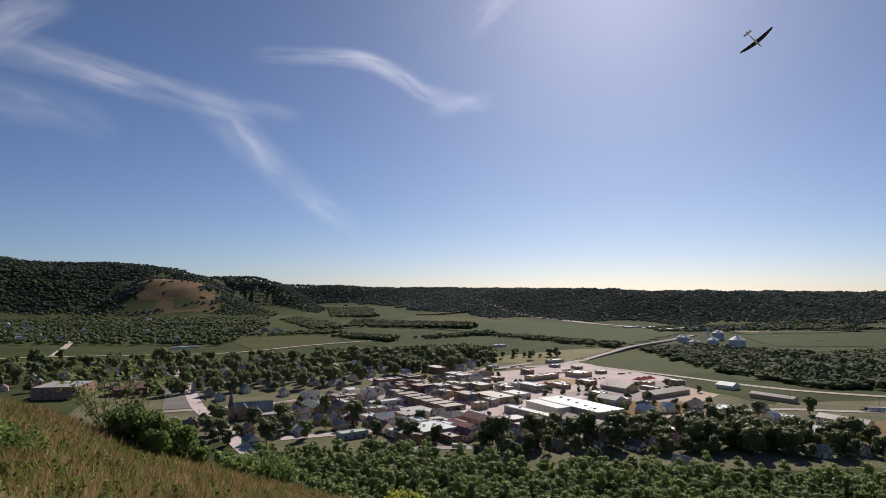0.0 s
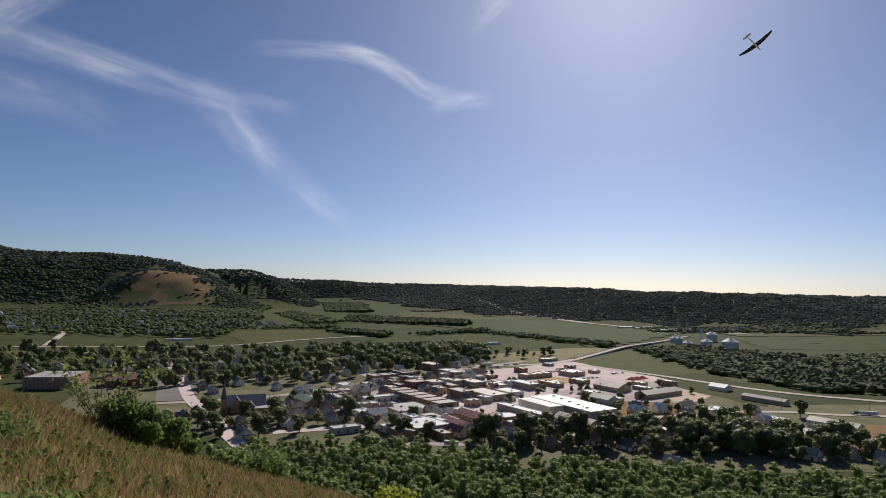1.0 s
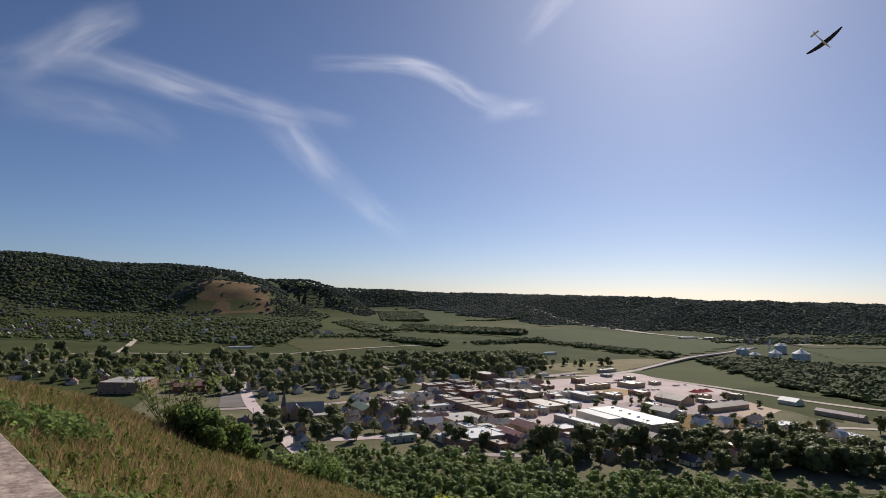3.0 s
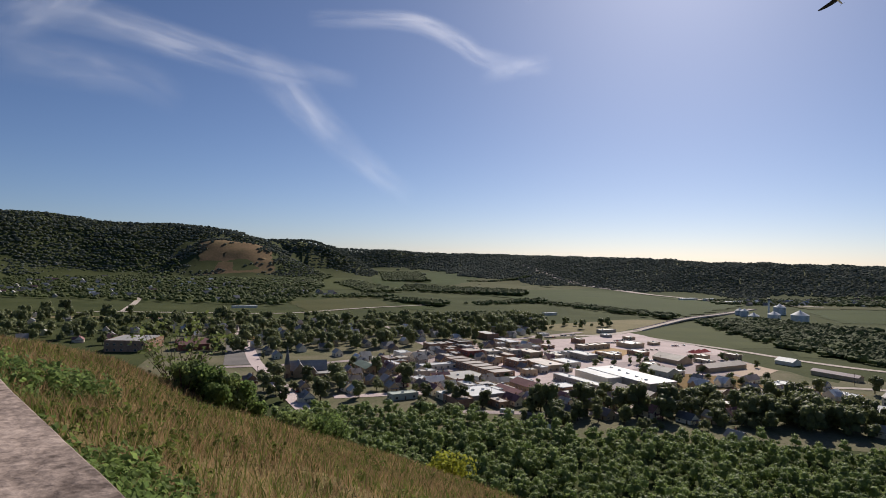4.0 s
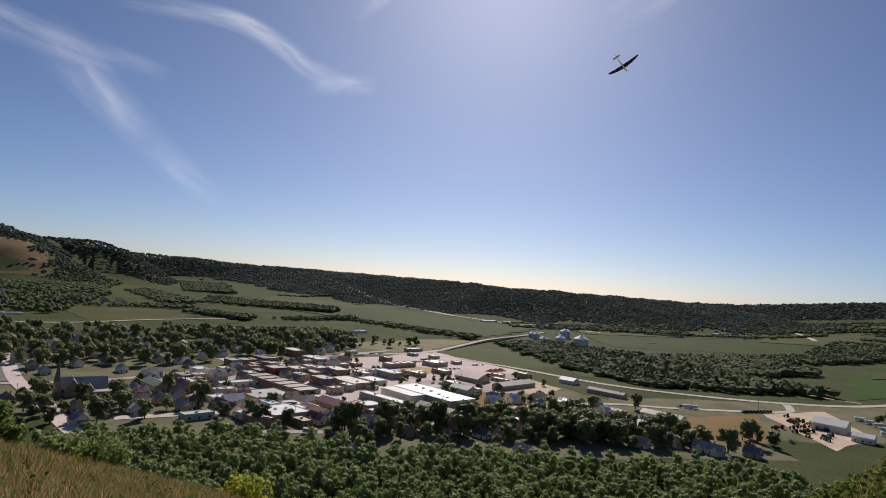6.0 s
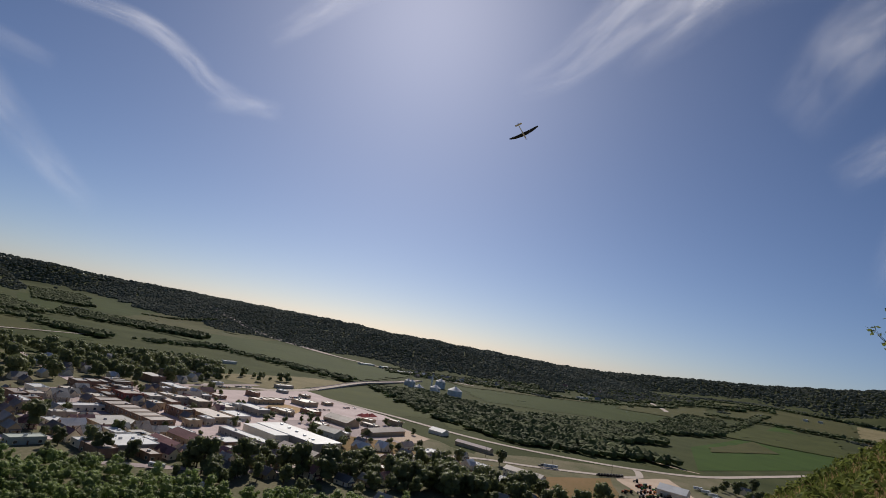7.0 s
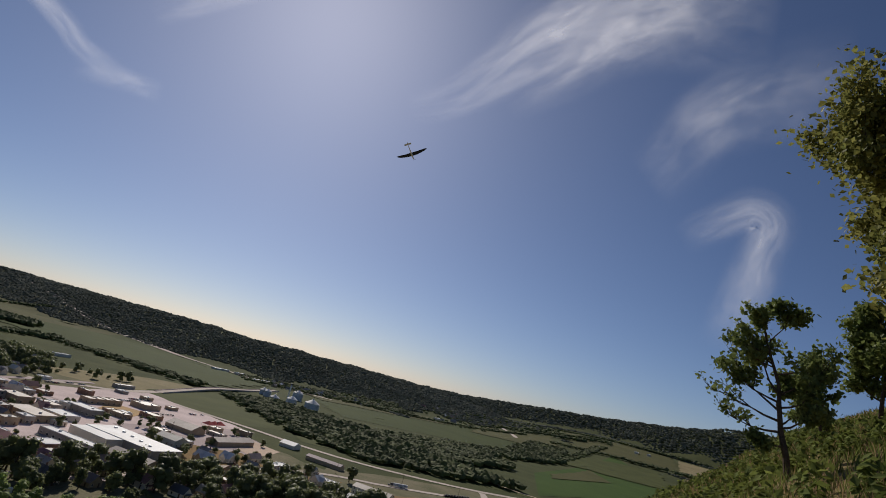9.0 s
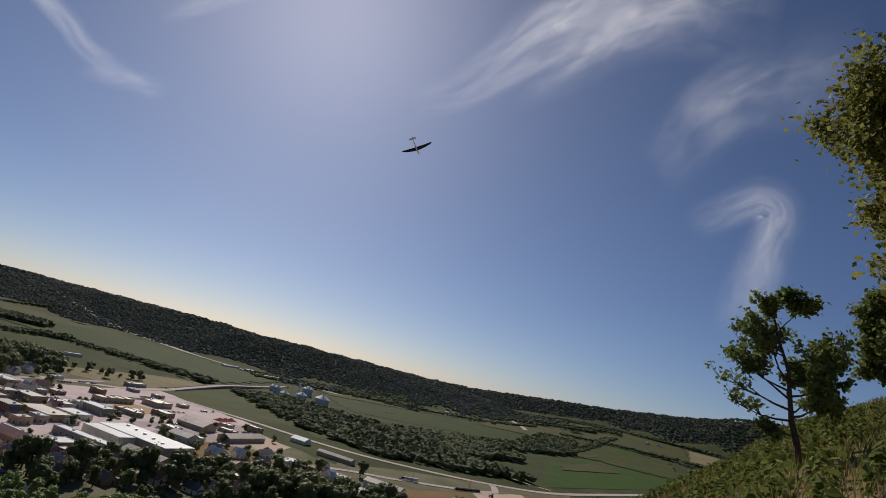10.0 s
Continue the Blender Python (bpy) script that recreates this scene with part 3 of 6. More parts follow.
def joined_trees(name, label, rows, mat):
    """Many trees as one object; rows of (crown, x, y, size, turn, stretch)."""
    VV, FF, n = [], [], 0
    for seed in sorted({q[0] for q in rows}):
        V, F = crown_arrays[seed]
        q = np.array([w[1:] for w in rows if w[0] == seed])
        W, G = scatter(V, F, np.stack([q[:, 0], q[:, 1], height(q[:, 0], q[:, 1]) - 0.5], -1), np.stack([q[:, 2], q[:, 2], q[:, 2] * q[:, 4]], -1), q[:, 3])
        VV.append(W), FF.append(G + n)
        n += len(W)
    return tagged(mesh_object(name, np.concatenate(VV), np.concatenate(FF), mat, smooth=True), label, "woods", kind="stuff")


def make_tree(name, seed, h, rx, label, mat=M_LEAF, cards=520, card=0.95, category="tree", group="", lumps=10):
    r = random.Random(seed)
    root = thing(name, label, category, group)
    bm = bmesh.new()
    add_tube(bm, h * 0.028, h * 0.016, h * 0.55, None, 7, False)
    for k in range(5):
        a = k * 1.257 + r.uniform(-0.3, 0.3)
        z = h * r.uniform(0.25, 0.45)
        add_limb(bm, (0, 0, z), (math.cos(a) * rx * 0.55, math.sin(a) * rx * 0.55, z + h * 0.25), h * 0.011, h * 0.004, 5)
    part("trunk", bm, M_BARK, root)
    crown_mesh("crown", seed, rx, h * 0.9, h * 0.1, lumps=lumps, cards=cards, card=card, mat=mat).parent = root
    return root


def place(proto, x, y, s=1.0, turn=0.0, z=None, tall=1.0):
    m = pose(x, y, float(height(x, y)) - 0.1 if z is None else z, 0, 0, turn) @ Matrix.Diagonal((s, s, s * tall, 1))
    ob = copy_thing(proto, Matrix())
    ob.matrix_basis = m
    return ob


town_trees = [make_tree("tree", 100 + k, h, rx, l, cards=400, card=1.1, group="town trees", lumps=15) for k, (h, rx, l) in enumerate((
    (13, 5.6, "broad dark green shade tree in a yard"), (15, 6.4, "tall spreading green shade tree"), (10, 4.6, "round dark green yard tree"),
    (12, 4.2, "narrow dark green street tree"), (9, 4.4, "low bushy green tree"), (16, 7.2, "large old maple with a wide crown")))]
conifer = make_tree("tree", 140, 12, 2.6, "dark narrow spruce in a yard", cards=380, card=0.9, group="town trees")
copper = make_tree("tree", 141, 8, 4.2, "copper-leaved ornamental tree beside the avenue", M_LEAF_RED, 420, 1.0)
rt = random.Random(5)
taken = []


def free(x, y, r):
    return all((x - a) ** 2 + (y - b) ** 2 > (r + c) ** 2 for a, b, c in taken)


# ---- buildings ----
GRID = 34
mesh_cache = {}


def window_mesh(w, h):
    """A window: dark pane behind a pale frame with a sill, facing -y."""
    key = ("window", round(w, 1), round(h, 1))
    if key not in mesh_cache:
        bm = bmesh.new()
        add_box(bm, w, 0.06, h, 0, -0.03, 0)
        pane = bpy.data.meshes.new("window")
        n = len(bm.faces)
        for x in (-w / 2 - 0.06, w / 2 + 0.06):
            add_box(bm, 0.14, 0.12, h + 0.24, x, -0.05, -0.12)
        for z in (-0.14, h):
            add_box(bm, w + 0.36, 0.16, 0.14, 0, -0.06, z)
        for k, f in enumerate(bm.faces):
            f.material_index = 0 if k < n else 1
        bm.to_mesh(pane)
        bm.free()
        pane.materials.append(M_GLASS)
        pane.materials.append(M_WALL_WHITE)
        mesh_cache[key] = pane
    return mesh_cache[key]


def door_mesh(w, h):
    key = ("door", round(w, 1), round(h, 1))
    if key not in mesh_cache:
        me = bpy.data.meshes.new("door")
        bm = box(w, 0.1, h, 0, -0.05, 0, 0.02)
        add_box(bm, w + 0.3, 0.14, 0.15, 0, -0.05, h)
        bm.to_mesh(me)
        bm.free()
        me.materials.append(M_DOOR)
        mesh_cache[key] = me
    return mesh_cache[key]


def wall_rows(root, a, b, h, count_a, count_b, storeys, ww=1.2, wh=1.4, door=True):
    """Windows on the four walls, and a door. b is along x, a along y."""
    for side, (length, off, turn) in enumerate(((b, a / 2, 0), (a, b / 2, 90), (b, a / 2, 180), (a, b / 2, -90))):
        n = count_b if side % 2 == 0 else count_a
        for k in range(n):
            u = (k + 0.5) / n * length - length / 2
            for s in range(storeys):
                z = 0.9 + s * h / storeys
                if door and s == 0 and side in (0, 3) and k == n // 2:
                    reuse("door", door_mesh(1.0, 2.1), root, pose(0, 0, 0, 0, 0, turn) @ pose(u, -off, 0.1))
                else:
                    reuse("window", window_mesh(ww, wh), root, pose(0, 0, 0, 0, 0, turn) @ pose(u, -off, z))


def store(x, y, a, b, h, roof, wall, label, turn=GRID, fronts=0, units=1):
    """A flat-roofed building: walls with a parapet, roof deck, roof units, shop windows and doors."""
    root = thing("store_building", label, "building")
    h *= 0.82
    part("wall", box(b, a, h), wall, root)
    part("roof", box(b - 0.5, a - 0.5, 0.12, 0, 0, h + 0.02), roof, root)
    bm = bmesh.new()
    for sx in (-1, 1):
        add_box(bm, 0.3, a + 0.1, 0.45, sx * (b / 2 - 0.1), 0, h + 0.01)
        add_box(bm, b - 0.5, 0.3, 0.45, 0, sx * (a / 2 - 0.1), h + 0.012)
    part("parapet", bm, wall if roof is not M_ROOF_WHITE else M_ROOF_WHITE, root)
    r = random.Random(int(x * 7 + y))
    for k in range(units):
        bm = box(1.8, 1.4, 1.1, 0, 0, 0, 0.06)
        add_tube(bm, 0.45, 0.45, 0.12, Matrix.Translation((0, 0, 1.1)), 10)
        part("roof_unit", bm, M_STEEL, root).location = (r.uniform(-0.3, 0.3) * b, r.uniform(-0.35, 0.35) * a, h + 0.14)
    if fronts:
        for k in range(fronts - 1):
            u = (k + 1) / fronts
            if a > b:
                part("party_wall", box(b, 0.35, 0.7, 0, a * u - a / 2, h + 0.02), wall, root)
            else:
                part("party_wall", box(0.35, a, 0.7, b * u - b / 2, 0, h + 0.02), wall, root)
    st = 2 if h >= 6.1 else 1
    if math.hypot(x, y) < 720:
        wall_rows(root, a, b, h, max(2, int(a / 6)), max(2, int(b / 6)), st, 2.0, 1.6)
    root.matrix_world = pose(x, y, 0, 0, 0, turn)
    taken.append((x, y, 0.4 * max(a, b)))
    return root


def house(x, y, a, b, h, roof, wall, label, turn=GRID, big=False, rows=0, group=""):
    """A gabled house: walls to the eaves with gable ends, two roof slopes with thickness and overhang, chimney, windows, door."""
    root = thing("house" if not big else "gabled_building", label, "house" if not big else "building", group)
    r = random.Random(int(x * 3 + y * 5))
    h *= 0.85
    along_y = a >= b
    L, S = (a, b) if along_y else (b, a)
    eave = h * (0.72 if not big else 0.85)
    rise = S * (0.42 if not big else 0.2)
    bm = bmesh.new()
    P = [(-S / 2, 0), (S / 2, 0), (S / 2, eave), (0, eave + rise), (-S / 2, eave)]
    f0 = [bm.verts.new((p, -L / 2, q)) for p, q in P]
    f1 = [bm.verts.new((p, L / 2, q)) for p, q in P]
    bm.faces.new(f0)
    bm.faces.new(f1[::-1])
    for k in range(5):
        bm.faces.new((f0[k], f1[k], f1[(k + 1) % 5], f0[(k + 1) % 5]))
    bmesh.ops.recalc_face_normals(bm, faces=bm.faces)
    turned = pose(0, 0, 0) if along_y else pose(0, 0, 0, 0, 0, 90)
    part("wall", bm, wall, root).matrix_local = turned
    slope = math.hypot(S / 2, rise)
    ang = math.degrees(math.atan2(rise, S / 2))
    for sx in (-1, 1):
        ob = part("roof", box(slope + 0.5, L + 0.9, 0.18, 0, 0, 0, 0.04), roof, root)
        ob.matrix_local = turned @ pose(sx * (S / 4 + 0.12), 0, eave + rise / 2 + 0.03, 0, sx * ang, 0)
    if not big and math.hypot(x, y) < 1000:
        part("chimney", add_box(box(0.7, 0.7, 1.9, 0, 0, 0), 0.85, 0.85, 0.15, 0, 0, 1.9), M_BRICK, root).matrix_local = turned @ pose(S * 0.12, r.uniform(-0.3, 0.3) * L, eave + rise - 0.7)
        if r.random() < 0.6:
            porch = part("porch", add_box(box(S * 0.8, 2.2, 0.3), S * 0.86, 2.4, 0.18, 0, 0, 2.6), roof, root)
            porch.matrix_local = turned @ pose(0, -L / 2 - 1.1, 0)
            for px in (-0.36, 0.36):
                part("post", box(0.18, 0.18, 2.3, 0, 0, 0.3), M_WALL_WHITE, root).matrix_local = turned @ pose(px * S, -L / 2 - 2.0, 0)
        if r.random() < 0.55:
            w2 = S * 0.55
            bm = bmesh.new()
            Q = [(-w2 / 2, 0), (w2 / 2, 0), (w2 / 2, eave), (0, eave + rise * 0.75), (-w2 / 2, eave)]
            g0 = [bm.verts.new((p, 0, q)) for p, q in Q]
            g1 = [bm.verts.new((p, 2.6 + S / 2, q)) for p, q in Q]
            bm.faces.new(g0)
            for k in range(5):
                bm.faces.new((g0[k], g1[k], g1[(k + 1) % 5], g0[(k + 1) % 5]))
            bm.faces.new(g1[::-1])
            bmesh.ops.recalc_face_normals(bm, faces=bm.faces)
            wing = part("wing", bm, wall, root)
            wing.matrix_local = turned @ pose(-S / 2 - 2.5, r.uniform(-0.15, 0.15) * L, 0, 0, 0, -90)
            s2, a2 = math.hypot(w2 / 2, rise * 0.75), math.degrees(math.atan2(rise * 0.75, w2 / 2))
            for sx in (-1, 1):
                part("roof", box(s2 + 0.4, 2.9 + S / 2, 0.16, 0, (2.4 + S / 2) / 2, 0), roof, wing).matrix_local = pose(sx * (w2 / 4 + 0.1), 0, eave + rise * 0.375 + 0.03, 0, sx * ang * 0 + sx * a2, 0)
    st = 2 if h >= 5.1 and not (big and not rows and h < 6.3) else 1
    if math.hypot(x, y) < 620:
        wall_rows(root, a, b, eave, rows or max(2, int(a / 4.5)), max(2, int(b / 4.5)), st, 1.1, 1.3)
    root.matrix_world = pose(x, y, float(height(x, y)), 0, 0, turn)
    taken.append((x, y, 0.45 * max(a, b)))
    return root


# The large store: a deep hall with a lower front wing.
big = thing("store_building", "large store with a bright white flat roof", "building")
for name, w, d, h, ox, oy in (("wall", 28, 72, 8, 0, 0), ("wing", 14, 40, 7.6, -21.01, 14)):
    part(name, box(w, d, h, ox, oy), M_WALL_GREY if name == "wall" else M_WALL_WHITE, big)
    part("roof", box(w + 0.4, d + 0.4, 0.3, ox, oy, h + (0.02 if name == "wall" else 0.01)), M_ROOF_WHITE, big)
for k in range(5):
    part("roof_unit", add_tube(box(2.2, 1.6, 1.0, 0, 0, 0, 0.06), 0.5, 0.5, 0.15, Matrix.Translation((0, 0, 1.0)), 10), M_STEEL, big).location = (-6 + k * 3, -24 + k * 13, 8.32)
for k in range(9):
    reuse("window", window_mesh(3.0, 2.0), big, pose(0, 0, 0, 0, 0, -90) @ pose(-32 + k * 4.2, -14, 1.2))
for k in range(5):
    reuse("window", window_mesh(3.0, 2.0), big, pose(-11.5 + k * 5.6, -36, 1.2))
reuse("door", door_mesh(3.2, 3.2), big, pose(2.6, -36, 0.1))
big.matrix_world = pose(111, 506, 0, 0, 0, GRID - 3)
taken.append((105, 512, 42))

store(70, 492, 56, 9, 6, M_ROOF_WHITE, M_WALL_GREY, "long low grey workshop with a white strip roof")
store(-13, 537, 84, 20, 8, M_ROOF_BROWN, M_BRICK, "terrace of brown-roofed brick shops on the main street", fronts=6)
store(-21, 606, 18, 18, 10, M_ROOF_BROWN, M_BRICK_RED, "red brick corner shop with two storeys")
store(-47, 545, 9, 44, 5, M_ROOF_WHITE, M_WALL_WHITE, "long white garage with a bright metal roof")
store(-23, 493, 30, 32, 6, M_ROOF_GREY, M_WALL_TAN, "flat grey-roofed shop beside the car park")
store(-9, 433, 28, 28, 7, M_ROOF_WHITE, M_WALL_GREY, "flat shop with a patched white membrane roof", units=4)
store(13, 823, 34, 16, 8, M_ROOF_WHITE, M_WALL_TAN, "two-storey hall with a white membrane roof")
store(-8, 761, 30, 17, 8, M_ROOF_GREY, M_BRICK, "grey-roofed brick hall joined to a white one")
store(16, 697, 32, 13, 8, M_ROOF_WHITE, M_WALL_TAN, "shop with a long white flat roof")
store(-2, 613, 18, 15, 9, M_ROOF_GREY, M_WALL_GREY, "grey two-storey corner shop with a flat roof")
store(-36, 678, 26, 18, 9, M_ROOF_DARK, M_BRICK, "dark brick two-storey shop block", fronts=3)
store(-56, 665, 16, 36, 7, M_ROOF_GREY, M_BRICK, "row of brick shops with a grey roof", fronts=3)
store(47, 569, 38, 22, 6, M_ROOF_BROWN, M_WALL_TAN, "low brown-roofed shop on the avenue")
store(69, 585, 24, 17, 5, M_ROOF_WHITE, M_WALL_WHITE, "low white-roofed garage on the avenue")
store(79, 638, 13, 13, 6, M_ROOF_WHITE, M_WALL_WHITE, "small white square shop on a lot")
store(90, 626, 30, 14, 7, M_ROOF_WHITE, M_WALL_GREY, "white-roofed warehouse with grey walls")
store(159, 724, 22, 22, 6, M_ROOF_GREY, M_WALL_TAN, "flat tan shop beside a wide car park", units=3)
store(112, 700, 14, 40, 6, M_ROOF_BROWN, M_WALL_TAN, "low brown-roofed row of shops", fronts=4)
store(156, 859, 9, 28, 5, M_ROOF_GREY, M_WALL_GREY, "long grey shed beside the highway")
store(65, 800, 8, 14, 4, M_ROOF_WHITE, M_WALL_WHITE, "small white shed with a metal roof")
store(100, 1098, 10, 26, 5, M_ROOF_WHITE, M_WALL_WHITE, "white metal shed at the edge of the fields")
store(37, 440, 16, 20, 5, M_ROOF_WHITE, M_WALL_WHITE, "white-roofed low shop by the car park")
store(54, 467, 14, 15, 6, M_ROOF_WHITE, M_BRICK, "small brick shop with a white flat roof")
store(157, 553, 14, 18, 5, M_ROOF_WHITE, M_WALL_WHITE, "small white metal garage")
store(232, 513, 11, 20, 5, M_ROOF_WHITE, M_WALL_WHITE, "white metal storage shed")
store(-62, 425, 9, 20, 5, M_WALL_BLUE, M_WALL_BLUE, "pale blue flat-roofed garage")
store(-362, 592, 44, 40, 13, M_ROOF_GREY, M_BRICK, "brown brick school hall with a ribbed grey roof", turn=8)
store(-448, 1069, 10, 44, 4, M_ROOF_WHITE, M_WALL_WHITE, "long white roadside shed beyond the levee")
store(22, 568, 22, 14, 8, M_ROOF_DARK, M_BRICK, "dark two-storey brick shop")
store(37, 630, 26, 16, 7, M_ROOF_TAN, M_WALL_TAN, "tan shop with a pale gravel roof")
store(20, 628, 14, 14, 8, M_ROOF_TAN, M_WALL_GREY, "pale grey shop with a gravel roof")
house(30, 466, 36, 15, 6, M_ROOF_MAROON, M_WALL_TAN, "maroon-roofed feed store with a long ridge", big=True)
house(14, 443, 28, 13, 6, M_ROOF_MAROON, M_WALL_WHITE, "long white building with a faded maroon roof", big=True)
house(105, 458, 36, 18, 5, M_ROOF_BROWN, M_WALL_TAN, "low brown-roofed apartment house", big=True)
house(178, 624, 32, 20, 6, M_ROOF_BROWN, M_WALL_TAN, "brown-roofed motel wing beside the car park", big=True)
house(149, 549, 22, 14, 7, M_ROOF_GREY, M_WALL_BLUE, "slate-grey two-storey house with plain walls", big=True)
house(213, 590, 14, 54, 6, M_ROOF_BROWN, M_WALL_TAN, "long brown-roofed bowling hall", big=True)
house(293, 635, 18, 14, 5, M_ROOF_WHITE, M_WALL_WHITE, "white metal shed with a gable roof", big=True)
house(304, 569, 40, 9, 5, M_ROOF_PINK, M_WALL_TAN, "long low shed with a faded pink roof", big=True)
house(254, 428, 24, 18, 6, M_ROOF_WHITE, M_WALL_TAN, "tan metal hall with a white ribbed roof", big=True)
house(447, 442, 25, 21, 8, M_ROOF_WHITE, M_WALL_WHITE, "large white machinery shed on a gravel yard", big=True)
house(440, 404, 15, 12, 6, M_ROOF_WHITE, M_WALL_WHITE, "smaller white machinery shed", big=True)
house(294, 454, 34, 12, 8, M_ROOF_BROWN, M_WALL_WHITE, "two-storey apartment house with a brown roof", big=True, rows=8)
house(-109, 525, 30, 14, 5, M_ROOF_GREEN, M_WALL_TAN, "low hall with a weathered green roof", big=True)
house(-307, 603, 22, 30, 8, M_ROOF_MAROON, M_BRICK_RED, "red brick building with a maroon hip roof", big=True)
house(-119, 504, 10, 8, 5.5, M_ROOF_GREY, M_WALL_WHITE, "tall white clapboard house with a grey roof")
house(-152, 591, 10, 8, 5.5, M_ROOF_GREY, M_WALL_WHITE, "large pale house with a grey hip roof")
house(-104, 635, 10, 8, 5.5, M_ROOF_BROWN, M_WALL_TAN, "tan house with a brown roof")
house(-230, 710, 10, 8, 5.5, M_ROOF_GREY, M_WALL_WHITE, "pale house with a grey roof")
house(-279, 715, 10, 8, 5.5, M_ROOF_GREY, M_WALL_BLUE, "blue-grey house with a grey roof")
house(-223, 591, 10, 8, 5.5, M_ROOF_DARK, M_WALL_GREY, "grey house with a steep dark roof")
house(-204, 566, 10, 8, 5.5, M_ROOF_GREY, M_WALL_BLUE, "blue-grey house with a grey roof")
house(-93, 470, 10, 8, 5.5, M_ROOF_GREY, M_WALL_TAN, "small tan bungalow with a grey roof")
house(-88, 499, 10, 8, 5.5, M_ROOF_BROWN, M_WALL_TAN, "brown-roofed house beside a lawn")
house(-74, 448, 10, 8, 5.5, M_ROOF_GREY, M_WALL_TAN, "tall tan house with a steep grey roof")
house(-69, 467, 10, 8, 5.5, M_ROOF_MAROON, M_WALL_WHITE, "white house with a maroon roof")
house(-125, 406, 10, 8, 5.5, M_ROOF_GREY, M_WALL_WHITE, "pale two-storey house beside the avenue")
house(-137, 436, 10, 8, 5.5, M_ROOF_BROWN, M_WALL_TAN, "low brown-roofed house beside the church")
house(-184, 455, 10, 8, 5.5, M_ROOF_BROWN, M_BRICK, "low brick house with a brown roof")
house(201, 493, 10, 8, 5.5, M_ROOF_GREY, M_WALL_GREY, "small grey garage with a gable roof")
house(134, 434, 10, 8, 5.5, M_ROOF_BROWN, M_BRICK, "brown Victorian house with steep roofs")
house(171, 523, 10, 8, 5.5, M_ROOF_GREY, M_WALL_GREY, "small grey house with a gable roof")
house(82, 423, 10, 8, 5.5, M_ROOF_GREY, M_WALL_TAN, "tan house among shade trees")
house(59, 437, 10, 8, 5.5, M_ROOF_DARK, M_WALL_GREY, "dark-roofed grey house beside a shop")
house(66, 420, 10, 8, 5.5, M_ROOF_BROWN, M_WALL_TAN, "brown-roofed tan house under trees")
house(50, 418, 10, 8, 5.5, M_ROOF_GREY, M_WALL_WHITE, "white house under trees")
house(28, 547, 10, 8, 5.5, M_ROOF_DARK, M_WALL_TAN, "dark-roofed house on the avenue")
house(-88, 745, 10, 8, 5.5, M_ROOF_BROWN, M_WALL_WHITE, "white house among dark trees")
house(-100, 690, 10, 8, 5.5, M_ROOF_WHITE, M_WALL_WHITE, "small white house among trees")
house(-31, 788, 10, 8, 5.5, M_ROOF_GREY, M_WALL_WHITE, "pale house with a white gable")
house(-199, 718, 10, 8, 5.5, M_ROOF_BROWN, M_WALL_TAN, "tan house under trees")
house(-294, 670, 10, 8, 5.5, M_ROOF_GREY, M_WALL_WHITE, "pale house beside the school")
house(-349, 698, 10, 8, 5.5, M_ROOF_BLUE, M_WALL_WHITE, "pale house with a blue-grey roof")
house(-426, 783, 10, 8, 5.5, M_ROOF_GREY, M_WALL_WHITE, "white house near the levee")
house(-463, 697, 10, 8, 5.5, M_ROOF_GREY, M_WALL_WHITE, "white house among dark trees")
house(-430, 706, 10, 8, 5.5, M_ROOF_GREY, M_WALL_WHITE, "tall white house near the levee")
house(190, 438, 10, 8, 5.5, M_ROOF_BROWN, M_WALL_TAN, "brown-roofed house under trees")
house(138, 396, 10, 8, 5.5, M_ROOF_TAN, M_WALL_TAN, "tan house at the wood's edge")
house(136, 353, 10, 8, 5.5, M_ROOF_TAN, M_WALL_WHITE, "pale house half hidden by trees")
house(255, 383, 10, 8, 5.5, M_ROOF_GREY, M_WALL_WHITE, "white house with a grey roof at the wood's edge")
house(229, 377, 10, 8, 5.5, M_ROOF_GREY, M_WALL_WHITE, "white house beside a curving drive")
house(264, 515, 10, 8, 5.5, M_ROOF_GREY, M_WALL_WHITE, "white farmhouse with a grey roof")
house(270, 370, 10, 8, 5.5, M_ROOF_GREY, M_WALL_WHITE, "white house at the foot of the bluff")
house(275, 362, 10, 8, 5.5, M_ROOF_GREY, M_WALL_WHITE, "pale gabled house at the foot of the bluff")
house(300, 358, 10, 8, 5.5, M_ROOF_DARK, M_WALL_GREY, "grey house with a dark roof")
house(590, 485, 10, 8, 5.5, M_ROOF_GREY, M_WALL_WHITE, "white house by the highway")
house(572, 455, 10, 8, 5.5, M_ROOF_GREY, M_WALL_TAN, "tan house by the highway")


# Smaller shops and sheds filling the blocks of the town centre.
rf = random.Random(55)
fill_kinds = [(M_ROOF_WHITE, M_WALL_WHITE, "small shop with a white flat roof"), (M_ROOF_GREY, M_WALL_TAN, "small tan shop with a grey roof"), (M_ROOF_BROWN, M_BRICK, "small brick shop with a brown roof"),
              (M_ROOF_TAN, M_WALL_GREY, "grey shop with a gravel roof"), (M_ROOF_DARK, M_BRICK, "dark-roofed brick shop"), (M_ROOF_WHITE, M_WALL_GREY, "grey metal shed with a white roof")]


